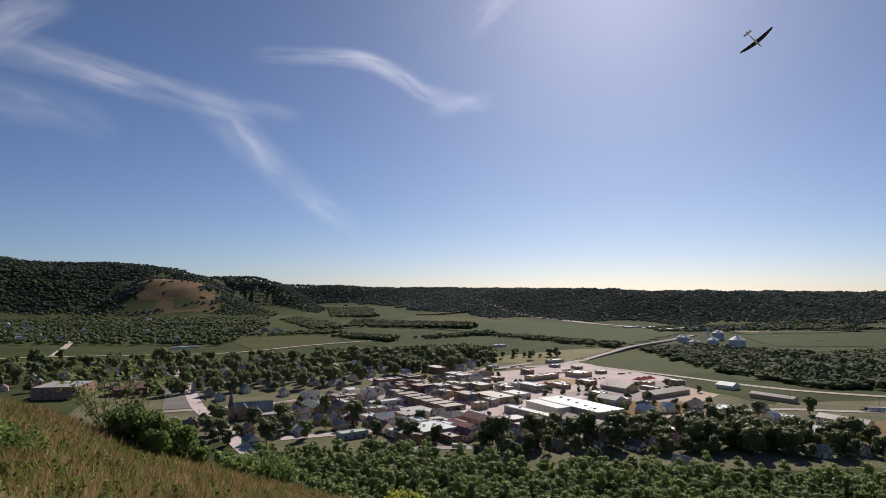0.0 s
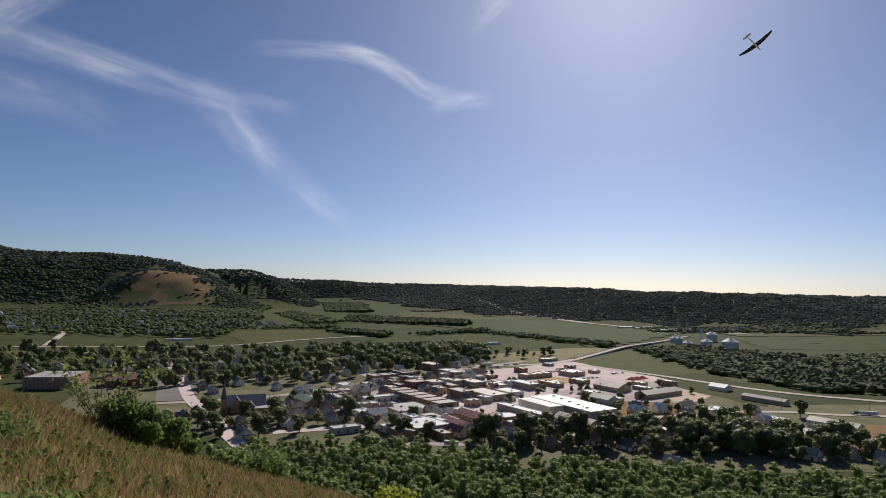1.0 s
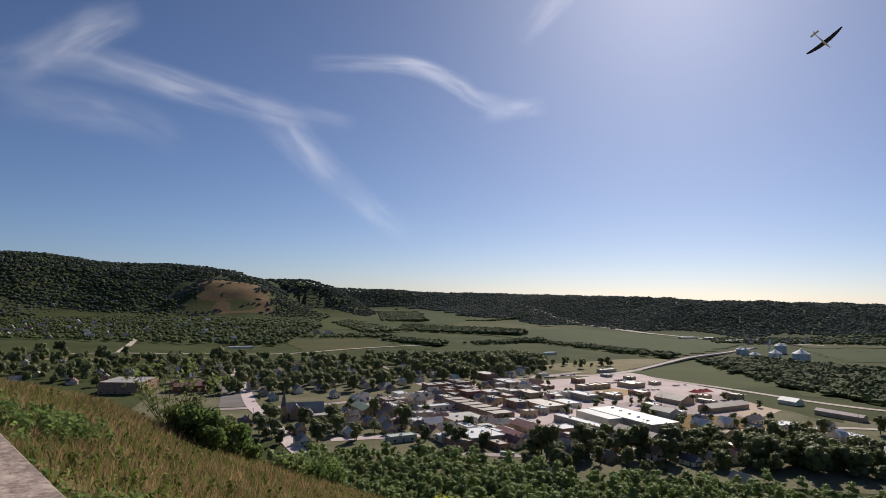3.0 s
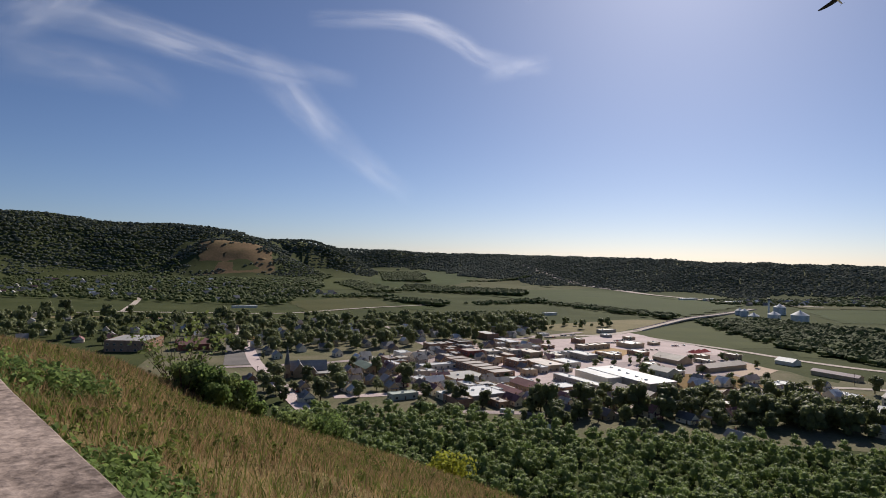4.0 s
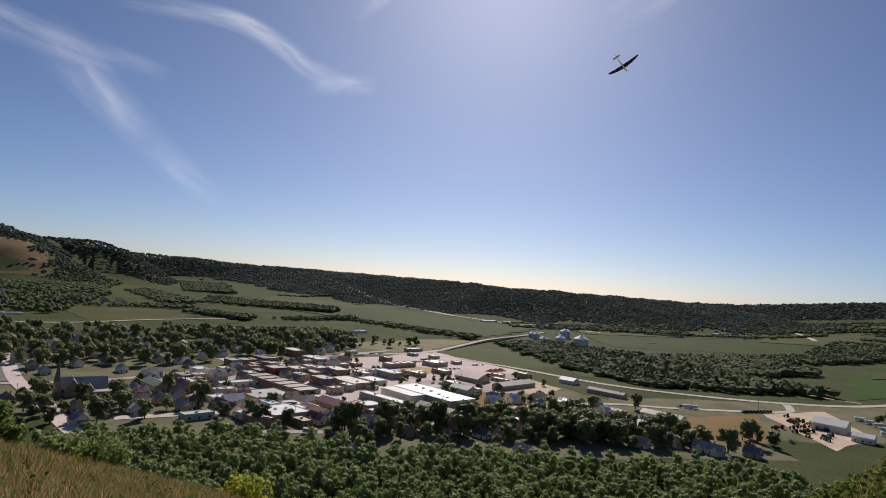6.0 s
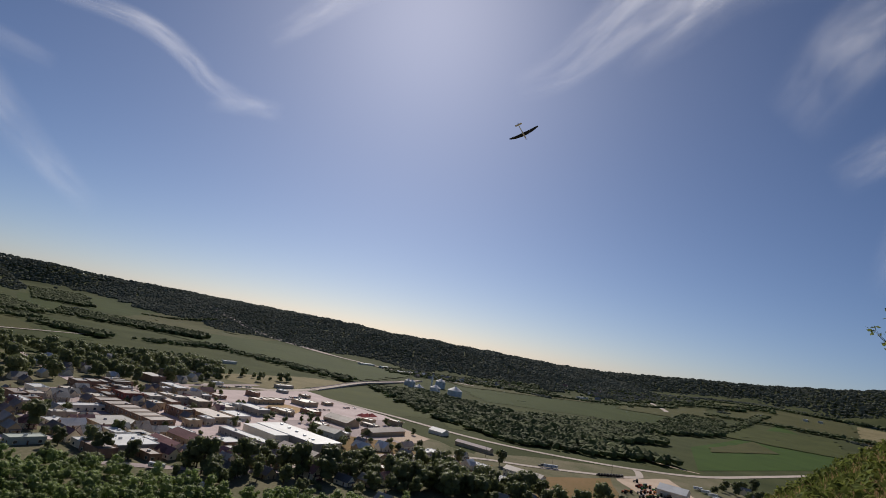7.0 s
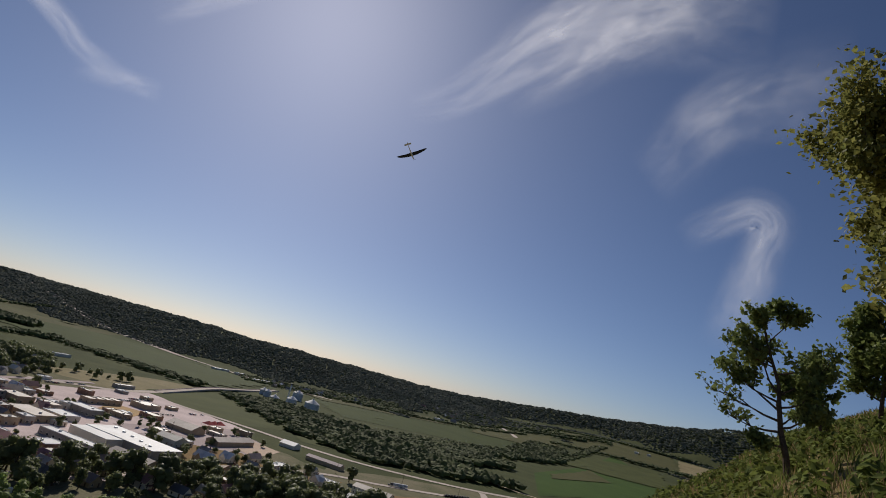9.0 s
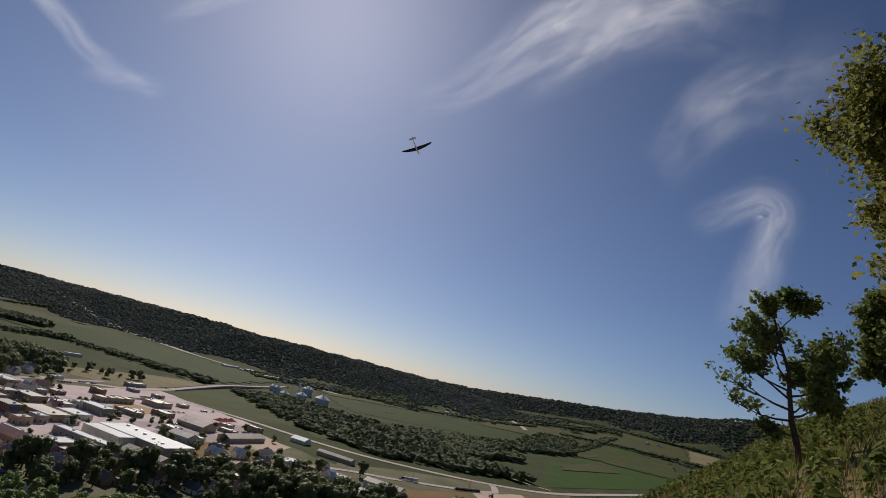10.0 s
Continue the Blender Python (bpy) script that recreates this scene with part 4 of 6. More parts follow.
def infill(corners, n, gap, gabled=0.35):
    (ax, ay), (bx, by), (cx, cy), (dx, dy) = corners
    made = 0
    for _ in range(n * 20):
        u, v = rf.random(), rf.random()
        x = (1 - v) * ((1 - u) * ax + u * bx) + v * ((1 - u) * dx + u * cx)
        y = (1 - v) * ((1 - u) * ay + u * by) + v * ((1 - u) * dy + u * cy)
        if made < n and free(x, y, gap):
            made += 1
            if rf.random() < gabled:
                house(x, y, rf.choice((10, 12, 16)), rf.choice((8, 9, 10)), rf.choice((4.5, 5.5)), rf.choice((M_ROOF_GREY, M_ROOF_BROWN, M_ROOF_MAROON, M_ROOF_WHITE)), rf.choice((M_WALL_WHITE, M_WALL_TAN)), "small gabled house between the shops", GRID + rf.choice((0, 90)))
            else:
                ro, wa, la = rf.choice(fill_kinds)
                store(x, y, rf.choice((9, 12, 16, 20)), rf.choice((8, 10, 12)), rf.choice((4, 5, 6.5)), ro, wa, la + " in the town centre")


infill([(-120, 590), (60, 740), (70, 560), (-60, 440)], 46, 3.6)
infill([(60, 800), (200, 850), (250, 650), (120, 570)], 12, 6, 0.1)
infill([(-60, 470), (20, 500), (100, 430), (-20, 405)], 26, 3.8, 0.5)
infill([(60, 470), (210, 540), (270, 480), (130, 420)], 14, 5, 0.7)

# The church: nave, transept, corner tower with a spire, low hall.
church = thing("church", "brown stone church with steep grey roofs and a tall spire", "church")


def gable(L, S, eave, rise):
    bm = bmesh.new()
    P = [(-S / 2, 0), (S / 2, 0), (S / 2, eave), (0, eave + rise), (-S / 2, eave)]
    f0, f1 = [bm.verts.new((p, -L / 2, q)) for p, q in P], [bm.verts.new((p, L / 2, q)) for p, q in P]
    bm.faces.new(f0), bm.faces.new(f1[::-1])
    for k in range(5):
        bm.faces.new((f0[k], f1[k], f1[(k + 1) % 5], f0[(k + 1) % 5]))
    bmesh.ops.recalc_face_normals(bm, faces=bm.faces)
    return bm


def roof_pair(parent, L, S, eave, rise, m, mat):
    sl, an = math.hypot(S / 2, rise), math.degrees(math.atan2(rise, S / 2))
    for sx in (-1, 1):
        part("roof", box(sl + 0.4, L + 0.3, 0.2), mat, parent).matrix_local = m @ pose(sx * (S / 4 + 0.1), 0, eave + rise / 2 + 0.03, 0, sx * an, 0)


for nm, L, S, e, ri, m in (("nave", 32, 12, 5, 7, pose(0, 0, 0, 0, 0, 90)), ("transept", 20, 10, 5, 6.4, pose(-6, 0, 0)), ("annex", 12, 7, 4, 4.4, pose(4, -8, 0))):
    part(nm, gable(L, S, e, ri), M_STONE, church).matrix_local = m
    roof_pair(church, L, S, e, ri, m, M_ROOF_GREY)
part("tower", box(4.4, 4.4, 11, -16, -8), M_STONE, church)
bm = bmesh.new()
add_tube(bm, 2.3, 0.05, 15, Matrix.Translation((-16, -8, 11)), 8)
part("spire", bm, M_ROOF_DARK, church)
for dx in (-2, 2):
    for dy in (-2, 2):
        part("pinnacle", add_tube(bmesh.new(), 0.5, 0.03, 2.8, Matrix.Translation((-16 + dx * 0.85, -8 + dy * 0.85, 11)), 6), M_ROOF_DARK, church)
part("hall", box(24, 11, 4.2, 18, -12), M_STONE, church)
part("hall_roof", box(24.6, 11.6, 0.3, 18, -12, 4.22), M_ROOF_GREY, church)
for k in range(6):
    reuse("window", window_mesh(1.2, 3.0), church, pose(-12 + k * 4.8, -6.0, 1.2))
for k in range(5):
    reuse("window", window_mesh(1.4, 1.6), church, pose(9 + k * 4.4, -17.5, 1.2))
reuse("door", door_mesh(2.0, 3.2), church, pose(-16, -10.2, 0.1))
church.matrix_world = pose(-152, 492, 0, 0, 0, 22)
taken.append((-152, 492, 22))

# Grain bins beside the far highway.
def grain_bin(x, y, d, h, label):
    root = thing("grain_bin", label, "grain bin", "grain bins by the highway")
    bm = bmesh.new()
    n = 36
    levels = [(k * h / 24, d / 2 + (0.12 if k % 2 else 0.0)) for k in range(25)]
    rings = [[bm.verts.new((r * math.cos(6.2832 * i / n), r * math.sin(6.2832 * i / n), z)) for i in range(n)] for z, r in levels]
    for r0, r1 in zip(rings, rings[1:]):
        for i in range(n):
            bm.faces.new((r0[i], r0[(i + 1) % n], r1[(i + 1) % n], r1[i]))
    part("shell", bm, M_STEEL, root)
    bm = add_tube(bmesh.new(), d / 2 + 0.5, 1.2, d * 0.26, Matrix.Translation((0, 0, h)), n)
    part("roof", bm, M_ROOF_WHITE, root, "bright conical metal roof")
    part("cap", add_tube(bmesh.new(), 1.2, 0.8, 1.2, Matrix.Translation((0, 0, h + d * 0.26)), 12), M_STEEL, root)
    bm = bmesh.new()
    for s in (-0.4, 0.4):
        add_box(bm, 0.1, 0.1, h, s, -d / 2 - 0.45)
    for k in range(int(h / 0.6)):
        add_box(bm, 0.8, 0.06, 0.06, 0, -d / 2 - 0.45, 0.4 + k * 0.6)
    part("ladder", bm, M_METALDARK, root)
    root.matrix_world = pose(x, y, 0, 0, 0, 20)
    taken.append((x, y, d / 2 + 3))


for x, y, d, h in ((506, 1057, 27, 16), (486, 1105, 20, 12), (560, 1250, 22, 15), (450, 1100, 18, 9), (466, 1180, 14, 11), (470, 1212, 16, 9)):
    grain_bin(x, y, d, h, "corrugated steel grain bin with a conical roof")
leg = thing("elevator_tower", "slim grey steel elevator tower beside the grain bins", "tower")
bm = box(2.4, 2.4, 34)
for k in range(11):
    add_box(bm, 2.8, 2.8, 0.2, 0, 0, 3 * k + 0.5)
part("shaft", bm, M_STEEL, leg)
part("head", box(3.6, 3.6, 3, 0, 0, 34), M_METALDARK, leg)
part("spout", add_limb(bmesh.new(), (0, 0, 34), (14, -20, 20), 0.5, 0.5), M_STEEL, leg)
leg.matrix_world = pose(492, 1140, 0)

# Red event tent on the car park.
tent = thing("event_tent", "red canvas tent with low peaks on the car park", "tent")
for k, ox in enumerate((-9, 0, 9)):
    bm = add_tube(bmesh.new(), 7.2, 0.3, 3.2, Matrix.Translation((ox, 0, 3.0)) @ Matrix.Rotation(radians(45), 4, "Z"), 4)
    part("canopy", bm, M_TENT, tent)
for ox in (-14, -4.5, 4.5, 14):
    for oy in (-5, 5):
        part("pole", add_tube(bmesh.new(), 0.08, 0.08, 3.1, Matrix.Translation((ox, oy, 0)), 6), M_STEEL, tent)
tent.matrix_world = pose(222, 680, 0, 0, 0, 34)
taken.append((222, 680, 14))

# Houses spread along the streets, half hidden by trees.
kinds = [(M_ROOF_GREY, M_WALL_WHITE, "white clapboard house with a grey roof"), (M_ROOF_BROWN, M_WALL_TAN, "tan house with a brown shingle roof"), (M_ROOF_DARK, M_WALL_WHITE, "white house with a dark roof"),
         (M_ROOF_GREY, M_WALL_BLUE, "pale blue house with a grey roof"), (M_ROOF_MAROON, M_WALL_WHITE, "white house with a maroon roof"), (M_ROOF_WHITE, M_WALL_WHITE, "white house with a bright metal roof"), (M_ROOF_GREY, M_WALL_GREY, "grey house with a weathered roof")]
rh = random.Random(12)


def suburb(corners, n, group, size=1.0, gap=13):
    (ax, ay), (bx, by), (cx, cy), (dx, dy) = corners
    made = 0
    for _ in range(n * 12):
        u, v = rh.random(), rh.random()
        x = (1 - v) * ((1 - u) * ax + u * bx) + v * ((1 - u) * dx + u * cx)
        y = (1 - v) * ((1 - u) * ay + u * by) + v * ((1 - u) * dy + u * cy)
        if made < n and free(x, y, gap):
            ro, wa, la = rh.choice(kinds)
            house(x, y, rh.choice((9, 11, 13)) * size, rh.choice((8, 9, 10)) * size, rh.choice((4.5, 6, 6.5)), ro, wa, la, GRID + rh.choice((0, 90)) + rh.uniform(-3, 3), group=group)
            made += 1


suburb([(-400, 860), (-130, 900), (-110, 640), (-300, 560)], 34, "houses behind the school")
suburb([(-130, 900), (60, 960), (60, 800), (-110, 660)], 26, "houses behind the shops")
suburb([(20, 420), (200, 470), (280, 420), (60, 380)], 7, "houses at the foot of the bluff", gap=11)
suburb([(-420, 800), (-330, 830), (-300, 640), (-400, 600)], 8, "houses by the school", gap=12)
suburb([(-720, 900), (-440, 880), (-400, 620), (-560, 600)], 16, "houses by the school", gap=14)
suburb([(-130, 570), (-60, 640), (10, 560), (-105, 425)], 16, "houses behind the shops", 0.9, 7)
suburb([(-1100, 1180), (-420, 1140), (-500, 1700), (-1400, 1750)], 85, "houses below the wooded hill", 1.15, 15)
suburb([(-1400, 1750), (-500, 1720), (-640, 2200), (-1600, 2080)], 55, "houses below the wooded hill", 1.3, 17)
suburb([(-330, 1500), (-480, 1640), (-560, 1560), (-400, 1350)], 9, "houses by the mown field", 1.1, 12)
suburb([(560, 1480), (1000, 1600), (1050, 1750), (640, 1620)], 34, "houses below the far ridge", 1.2, 12)
suburb([(1300, 1900), (2000, 2300), (2100, 2150), (1400, 1750)], 12, "far farmhouses", 1.4, 20)
for x, y, l in ((505, 1640, 60), (590, 1560, 75), (560, 1640, 40), (900, 1560, 50), (1300, 1730, 80)):
    store(x, y, 12, l, 6, M_ROOF_WHITE, M_WALL_WHITE, "long white shed below the far ridge")

for a_, r_, l in ((54.2, 2900, 60), (55.2, 2950, 45), (48.3, 2950, 40), (49.4, 3000, 50), (51, 2650, 35)):
    x, y = polar(a_, r_)
    store(x, y, 16, l, 10, M_ROOF_WHITE, M_WALL_WHITE, "white farm shed on the rising farmland").location.z = float(height(x, y))

# Specimen trees of the town, then the others between the houses.
for x, y, k, s in ((-67, 462, 5, 1.25), (-116, 408, 5, 1.0), (-21, 412, 1, 0.95), (39, 378, 1, 1.0), (80, 442, 5, 0.9), (130, 538, 0, 0.95), (171, 572, 2, 0.8), (193, 512, 2, 0.85), (250, 490, 5, 0.9),
                   (221, 545, 2, 0.75), (236, 548, 2, 0.75), (-173, 640, 1, 1.15), (298, 504, 5, 0.95), (286, 364, 1, 1.2), (566, 477, 0, 1.2), (558, 444, 0, 1.1), (204, 520, 4, 0.8), (-45, 426, 0, 0.9), (-92, 420, 0, 1.0), (-421, 900, 2, 0.9),
                   (-295, 835, 0, 1.1), (12, 520, 4, 0.8), (58, 640, 4, 0.6), (-30, 430, 1, 0.9), (-5, 412, 0, 0.9)):
    place(town_trees[k], x, y, s, rt.uniform(0, 360))
    taken.append((x, y, 4 * s))
for x, y, s in ((133, 604, 0.9), (-6, 408, 1.0), (-215, 560, 0.8), (60, 395, 0.9), (176, 540, 0.8)):
    place(conifer, x, y, s)
for x, y in ((-170, 415), (-182, 420), (262, 466)):
    place(copper, x, y, 0.8, rt.uniform(0, 360))


singles, rest = [], []


def grove(corners, n, gap, lo=0.6, hi=1.1):
    (ax, ay), (bx, by), (cx, cy), (dx, dy) = corners
    made = 0
    for _ in range(n * 15):
        u, v = rt.random(), rt.random()
        x = (1 - v) * ((1 - u) * ax + u * bx) + v * ((1 - u) * dx + u * cx)
        y = (1 - v) * ((1 - u) * ay + u * by) + v * ((1 - u) * dy + u * cy)
        if made < n and free(x, y, gap):
            s = rt.uniform(lo, hi)
            k = rt.randrange(6)
            if len(singles) < 190:
                singles.append(place(town_trees[k], x, y, s, rt.uniform(0, 360), tall=rt.uniform(0.85, 1.15)))
            else:
                rest.append((100 + k, x, y, s, rt.uniform(0, 6.28), rt.uniform(0.85, 1.15)))
            taken.append((x, y, 2.2 * s))
            made += 1


grove([(10, 425), (190, 455), (250, 400), (40, 372)], 44, 3.0, 0.9, 1.4)
grove([(-230, 480), (-120, 560), (-60, 440), (-150, 380)], 26, 2.2, 0.7, 1.15)
grove([(150, 450), (235, 465), (270, 400), (180, 385)], 30, 2.0, 0.9, 1.35)
grove([(280, 430), (360, 400), (330, 370), (250, 372)], 14, 3)
grove([(520, 480), (640, 520), (640, 440), (540, 420)], 14, 3)
grove([(-480, 850), (-310, 850), (-300, 640), (-420, 600)], 50, 2.5, 0.9, 1.4)
grove([(-760, 930), (-440, 900), (-400, 610), (-560, 590)], 90, 3, 0.9, 1.5)
grove([(-420, 900), (-130, 930), (-110, 640), (-300, 560)], 170, 2.4, 0.9, 1.5)
grove([(-140, 940), (60, 990), (90, 820), (-110, 660)], 120, 2.4, 0.9, 1.5)
grove([(120, 455), (235, 440), (285, 368), (150, 378)], 40, 1.8, 0.9, 1.35)
grove([(-100, 640), (60, 760), (110, 540), (-50, 420)], 30, 1.5, 0.4, 0.8)
grove([(100, 620), (250, 680), (260, 500), (110, 450)], 24, 1.5, 0.4, 0.8)
grove([(-60, 425), (120, 425), (260, 372), (-40, 365)], 34, 2.0, 0.5, 0.95)
grove([(60, 900), (150, 1000), (190, 950), (100, 850)], 12, 3)
joined_trees("yard_trees", "dark green trees between the houses", rest, M_LEAF)
for p in (*town_trees, conifer, copper):
    p.matrix_basis = pose(-560 + 12 * town_trees.index(p) if p in town_trees else -470, 780 if p in town_trees else (780 if p is conifer else 800), 0)
copper.matrix_basis = pose(-176, 430, 0)


def wood_zone(name, label, corners, spacing, size, seed, mat=M_RIVER, sub=1):
    """Trees of a far wood, over a four-cornered stretch."""
    r = np.random.RandomState(seed)
    (ax, ay), (bx, by), (cx, cy), (dx, dy) = corners
    area = 0.5 * abs((cx - ax) * (dy - by) - (dx - bx) * (cy - ay))
    n = int(area / spacing ** 2)
    u, v = r.uniform(0, 1, n), r.uniform(0, 1, n)
    X = (1 - v) * ((1 - u) * ax + u * bx) + v * ((1 - u) * dx + u * cx)
    Y = (1 - v) * ((1 - u) * ay + u * by) + v * ((1 - u) * dy + u * cy)
    X, Y = X + 6 * wave(X, Y, 60, seed), Y + 6 * wave(X, Y, 60, seed + 1)
    return woods(name, label, X, Y, np.full(n, size), seed, mat, sub, 0.75)


wood_zone("river_woods", "dense green woods along the river", [(335, 1050), (430, 1060), (560, 930), (335, 770)], 6.8, 6.0, 31)
wood_zone("river_woods", "dense green woods along the river bend", [(470, 930), (830, 1010), (790, 800), (400, 690)], 6.8, 6.0, 32)
wood_zone("river_woods", "dense green woods beside the bean field", [(335, 770), (480, 930), (625, 600), (385, 628)], 6.8, 6.2, 33)
wood_zone("river_woods", "belt of green woods round the bend", [(780, 1000), (1200, 1180), (1230, 1080), (780, 900)], 8.5, 6.5, 34)
wood_zone("river_woods", "green woods behind the pond", [(1130, 1200), (1500, 1480), (1560, 1380), (1200, 1080)], 9, 7, 35)
wood_zone("tree_line", "line of trees between crop fields", [(-60, 1300), (107, 1440), (125, 1400), (-40, 1260)], 8, 5.5, 36)
wood_zone("tree_line", "line of trees along a ditch", [(107, 1440), (330, 1120), (300, 1060), (90, 1380)], 9, 5, 37)
wood_zone("tree_line", "trees along the levee", [(-230, 1420), (-90, 1250), (-110, 1200), (-250, 1340)], 8, 6, 38)
wood_zone("tree_line", "belt of trees between valley fields", [(-300, 2050), (90, 1720), (70, 1600), (-260, 1680)], 10, 7, 39)
wood_zone("tree_line", "hedge between valley fields", [(-100, 2500), (150, 2450), (150, 2420), (-100, 2460)], 10, 6, 40)
wood_zone("tree_line", "trees between the levee and the houses", [(-200, 1000), (60, 1080), (60, 980), (-200, 920)], 8, 5, 41)
wood_zone("yard_trees", "dark trees between the houses below the wooded hill", [(-1250, 1150), (-400, 1120), (-490, 1720), (-1500, 1750)], 18, 5.4, 42)
wood_zone("yard_trees", "dense dark trees at the foot of the wooded hill", [(-1500, 1750), (-490, 1720), (-640, 2250), (-1750, 2080)], 19, 6.6, 47)
wood_zone("yard_trees", "dense dark trees at the foot of the wooded hill", [(-1750, 2060), (-1180, 2120), (-1250, 2350), (-2000, 2350)], 19, 6.6, 55)
wood_zone("yard_trees", "dense dark trees at the foot of the wooded hill", [(-820, 2180), (-640, 2230), (-700, 2620), (-900, 2560)], 17, 6.8, 56)
wood_zone("yard_trees", "dark grove between two crop fields", [(-560, 2100), (-500, 2150), (-250, 1640), (-330, 1560)], 11, 7.0, 48)
wood_zone("tree_line", "row of trees behind the oval field", [(-440, 1420), (-250, 1480), (-240, 1400), (-430, 1340)], 12, 5.5, 49)
wood_zone("tree_line", "belt of woods at the foot of the far hills", [(-660, 3500), (-420, 3400), (-250, 2300), (-420, 2300)], 14, 8.0, 50)
wood_zone("yard_trees", "trees between the houses below the far ridge", [(520, 1480), (1100, 1560), (1150, 1800), (560, 1660)], 13, 6, 43)
wood_zone("yard_trees", "scattered trees on the far farmland", [(1250, 1500), (2300, 2100), (2600, 2600), (1300, 1900)], 45, 8, 44)
wood_zone("tree_line", "hedge along a far field", [(900, 1530), (1750, 1790), (1750, 1760), (900, 1500)], 10, 5.5, 45)
wood_zone("tree_line", "hedge between hay fields", [polar(47, 2380), polar(60, 2440), polar(60, 2400), polar(47, 2330)], 11, 8, 51)
wood_zone("tree_line", "hedge across the rising farmland", [polar(41, 2680), polar(50, 2800), polar(50, 2760), polar(41, 2630)], 11, 8, 52)
wood_zone("tree_line", "belt of trees above the hay slope", [polar(46, 3400), polar(60, 3450), polar(60, 3350), polar(46, 3330)], 13, 9, 53)
wood_zone("yard_trees", "dark trees round the far farms", [polar(44, 3000), polar(52, 3100), polar(52, 2900), polar(45, 2850)], 26, 9, 54)
wood_zone("tree_line", "hedge along a bean field", [(1300, 1180), (2100, 1700), (2110, 1670), (1310, 1150)], 11, 6, 46)

bm = bmesh.new()
bmesh.ops.create_circle(bm, cap_ends=True, segments=24, radius=1, matrix=Matrix.Translation((1290, 1145, 0.5)) @ Matrix.Diagonal((22, 60, 1, 1)))
pond = part("water", bm, M_WATER, None)
tagged(pond, "still pond reflecting the sky among trees", "water", kind="structure")

# ---- woods on the foot of the bluff ----
slope_trees = [make_tree("tree", 200 + k, h, rx, "green broadleaf tree in the dense wood below the bluff", M_LEAF_NEAR, 270, 1.0, group="trees below the bluff", lumps=8) for k, (h, rx) in enumerate(((12, 4.6), (14, 5.4), (11, 5.0), (13, 4.4), (10, 4.2)))]
rw = random.Random(77)
cells, nearest, others = {}, [], []
for _ in range(26000):
    a_, r_ = rw.uniform(-34, 58), math.sqrt(rw.uniform(75 ** 2, 430 ** 2))
    lim_lo = np.interp(a_, [-34, -22, -12, 0, 12, 40, 58], [270, 205, 140, 115, 105, 100, 110])
    lim_hi = np.interp(a_, [-34, -20, -12, -2, 5, 10, 20, 30, 38, 44, 50, 58], [330, 374, 390, 378, 350, 352, 370, 376, 420, 400, 420, 380])
    x, y = polar(a_, r_)
    gap = 3.8 + 0.006 * r_
    ci, cj = int(x // 8), int(y // 8)
    close = [q for i in (-1, 0, 1) for j in (-1, 0, 1) for q in cells.get((ci + i, cj + j), ())]
    if lim_lo < r_ < lim_hi and all((x - u) ** 2 + (y - v) ** 2 > gap * gap for u, v in close) and free(x, y, 0.5):
        cells.setdefault((ci, cj), []).append((x, y))
        k, s_, t_, h_ = rw.randrange(5), rw.uniform(0.6, 1.0), rw.uniform(0, 6.28), rw.uniform(0.75, 1.1)
        (nearest if r_ < 165 and abs(a_ - 12) < 34 else others).append((k, x, y, s_, t_, h_))
for k, x, y, s_, t_, h_ in nearest[:60]:
    place(slope_trees[k], x, y, s_, math.degrees(t_), tall=h_)
joined_trees("bluff_woods", "dense green broadleaf wood covering the foot of the bluff", [(200 + q[0], *q[1:]) for q in others + nearest[60:]], M_LEAF_NEAR)
for k, p in enumerate(slope_trees):
    p.matrix_basis = pose(*polar(20 + k, 130 + 9 * k), float(height(*polar(20 + k, 130 + 9 * k))))

# ---- the bluff top: parapet, grass, weeds, shrubs, oaks ----
wall = thing("parapet_wall", "weathered pinkish cast-stone parapet wall with a flat coping", "wall")
along, inward = Vector((-0.751, 0.66, 0)), Vector((-0.66, -0.751, 0))


def wall_block(w, length, h, z, bump, seed):
    """A long worn block: x across, y along."""
    bm = box(w, length, h, 0, 0, z, 0.015)
    bmesh.ops.subdivide_edges(bm, edges=[e for e in bm.edges if abs((e.verts[0].co - e.verts[1].co).y) > 1], cuts=70)
    for v in bm.verts:
        v.co += Vector((noise.noise(v.co * 3 + Vector((seed, 0, 0))), 0, noise.noise(v.co * 4 + Vector((0, seed, 0))))) * bump
    return bm


m_wall = Matrix.Translation(Vector((-1.13, 1.85, 0)) + inward * 0.2 + along * 2.6) @ Matrix(((inward.x, along.x, 0, 0), (inward.y, along.y, 0, 0), (0, 0, 1, 0), (0, 0, 0, 1)))
part("coping", wall_block(0.42, 9.0, 0.16, 99.04, 0.008, 3), M_PARAPET, wall).matrix_world = m_wall
part("body", wall_block(0.3, 9.0, 1.2, 97.85, 0.006, 8), M_PARAPET, wall).matrix_world = m_wall


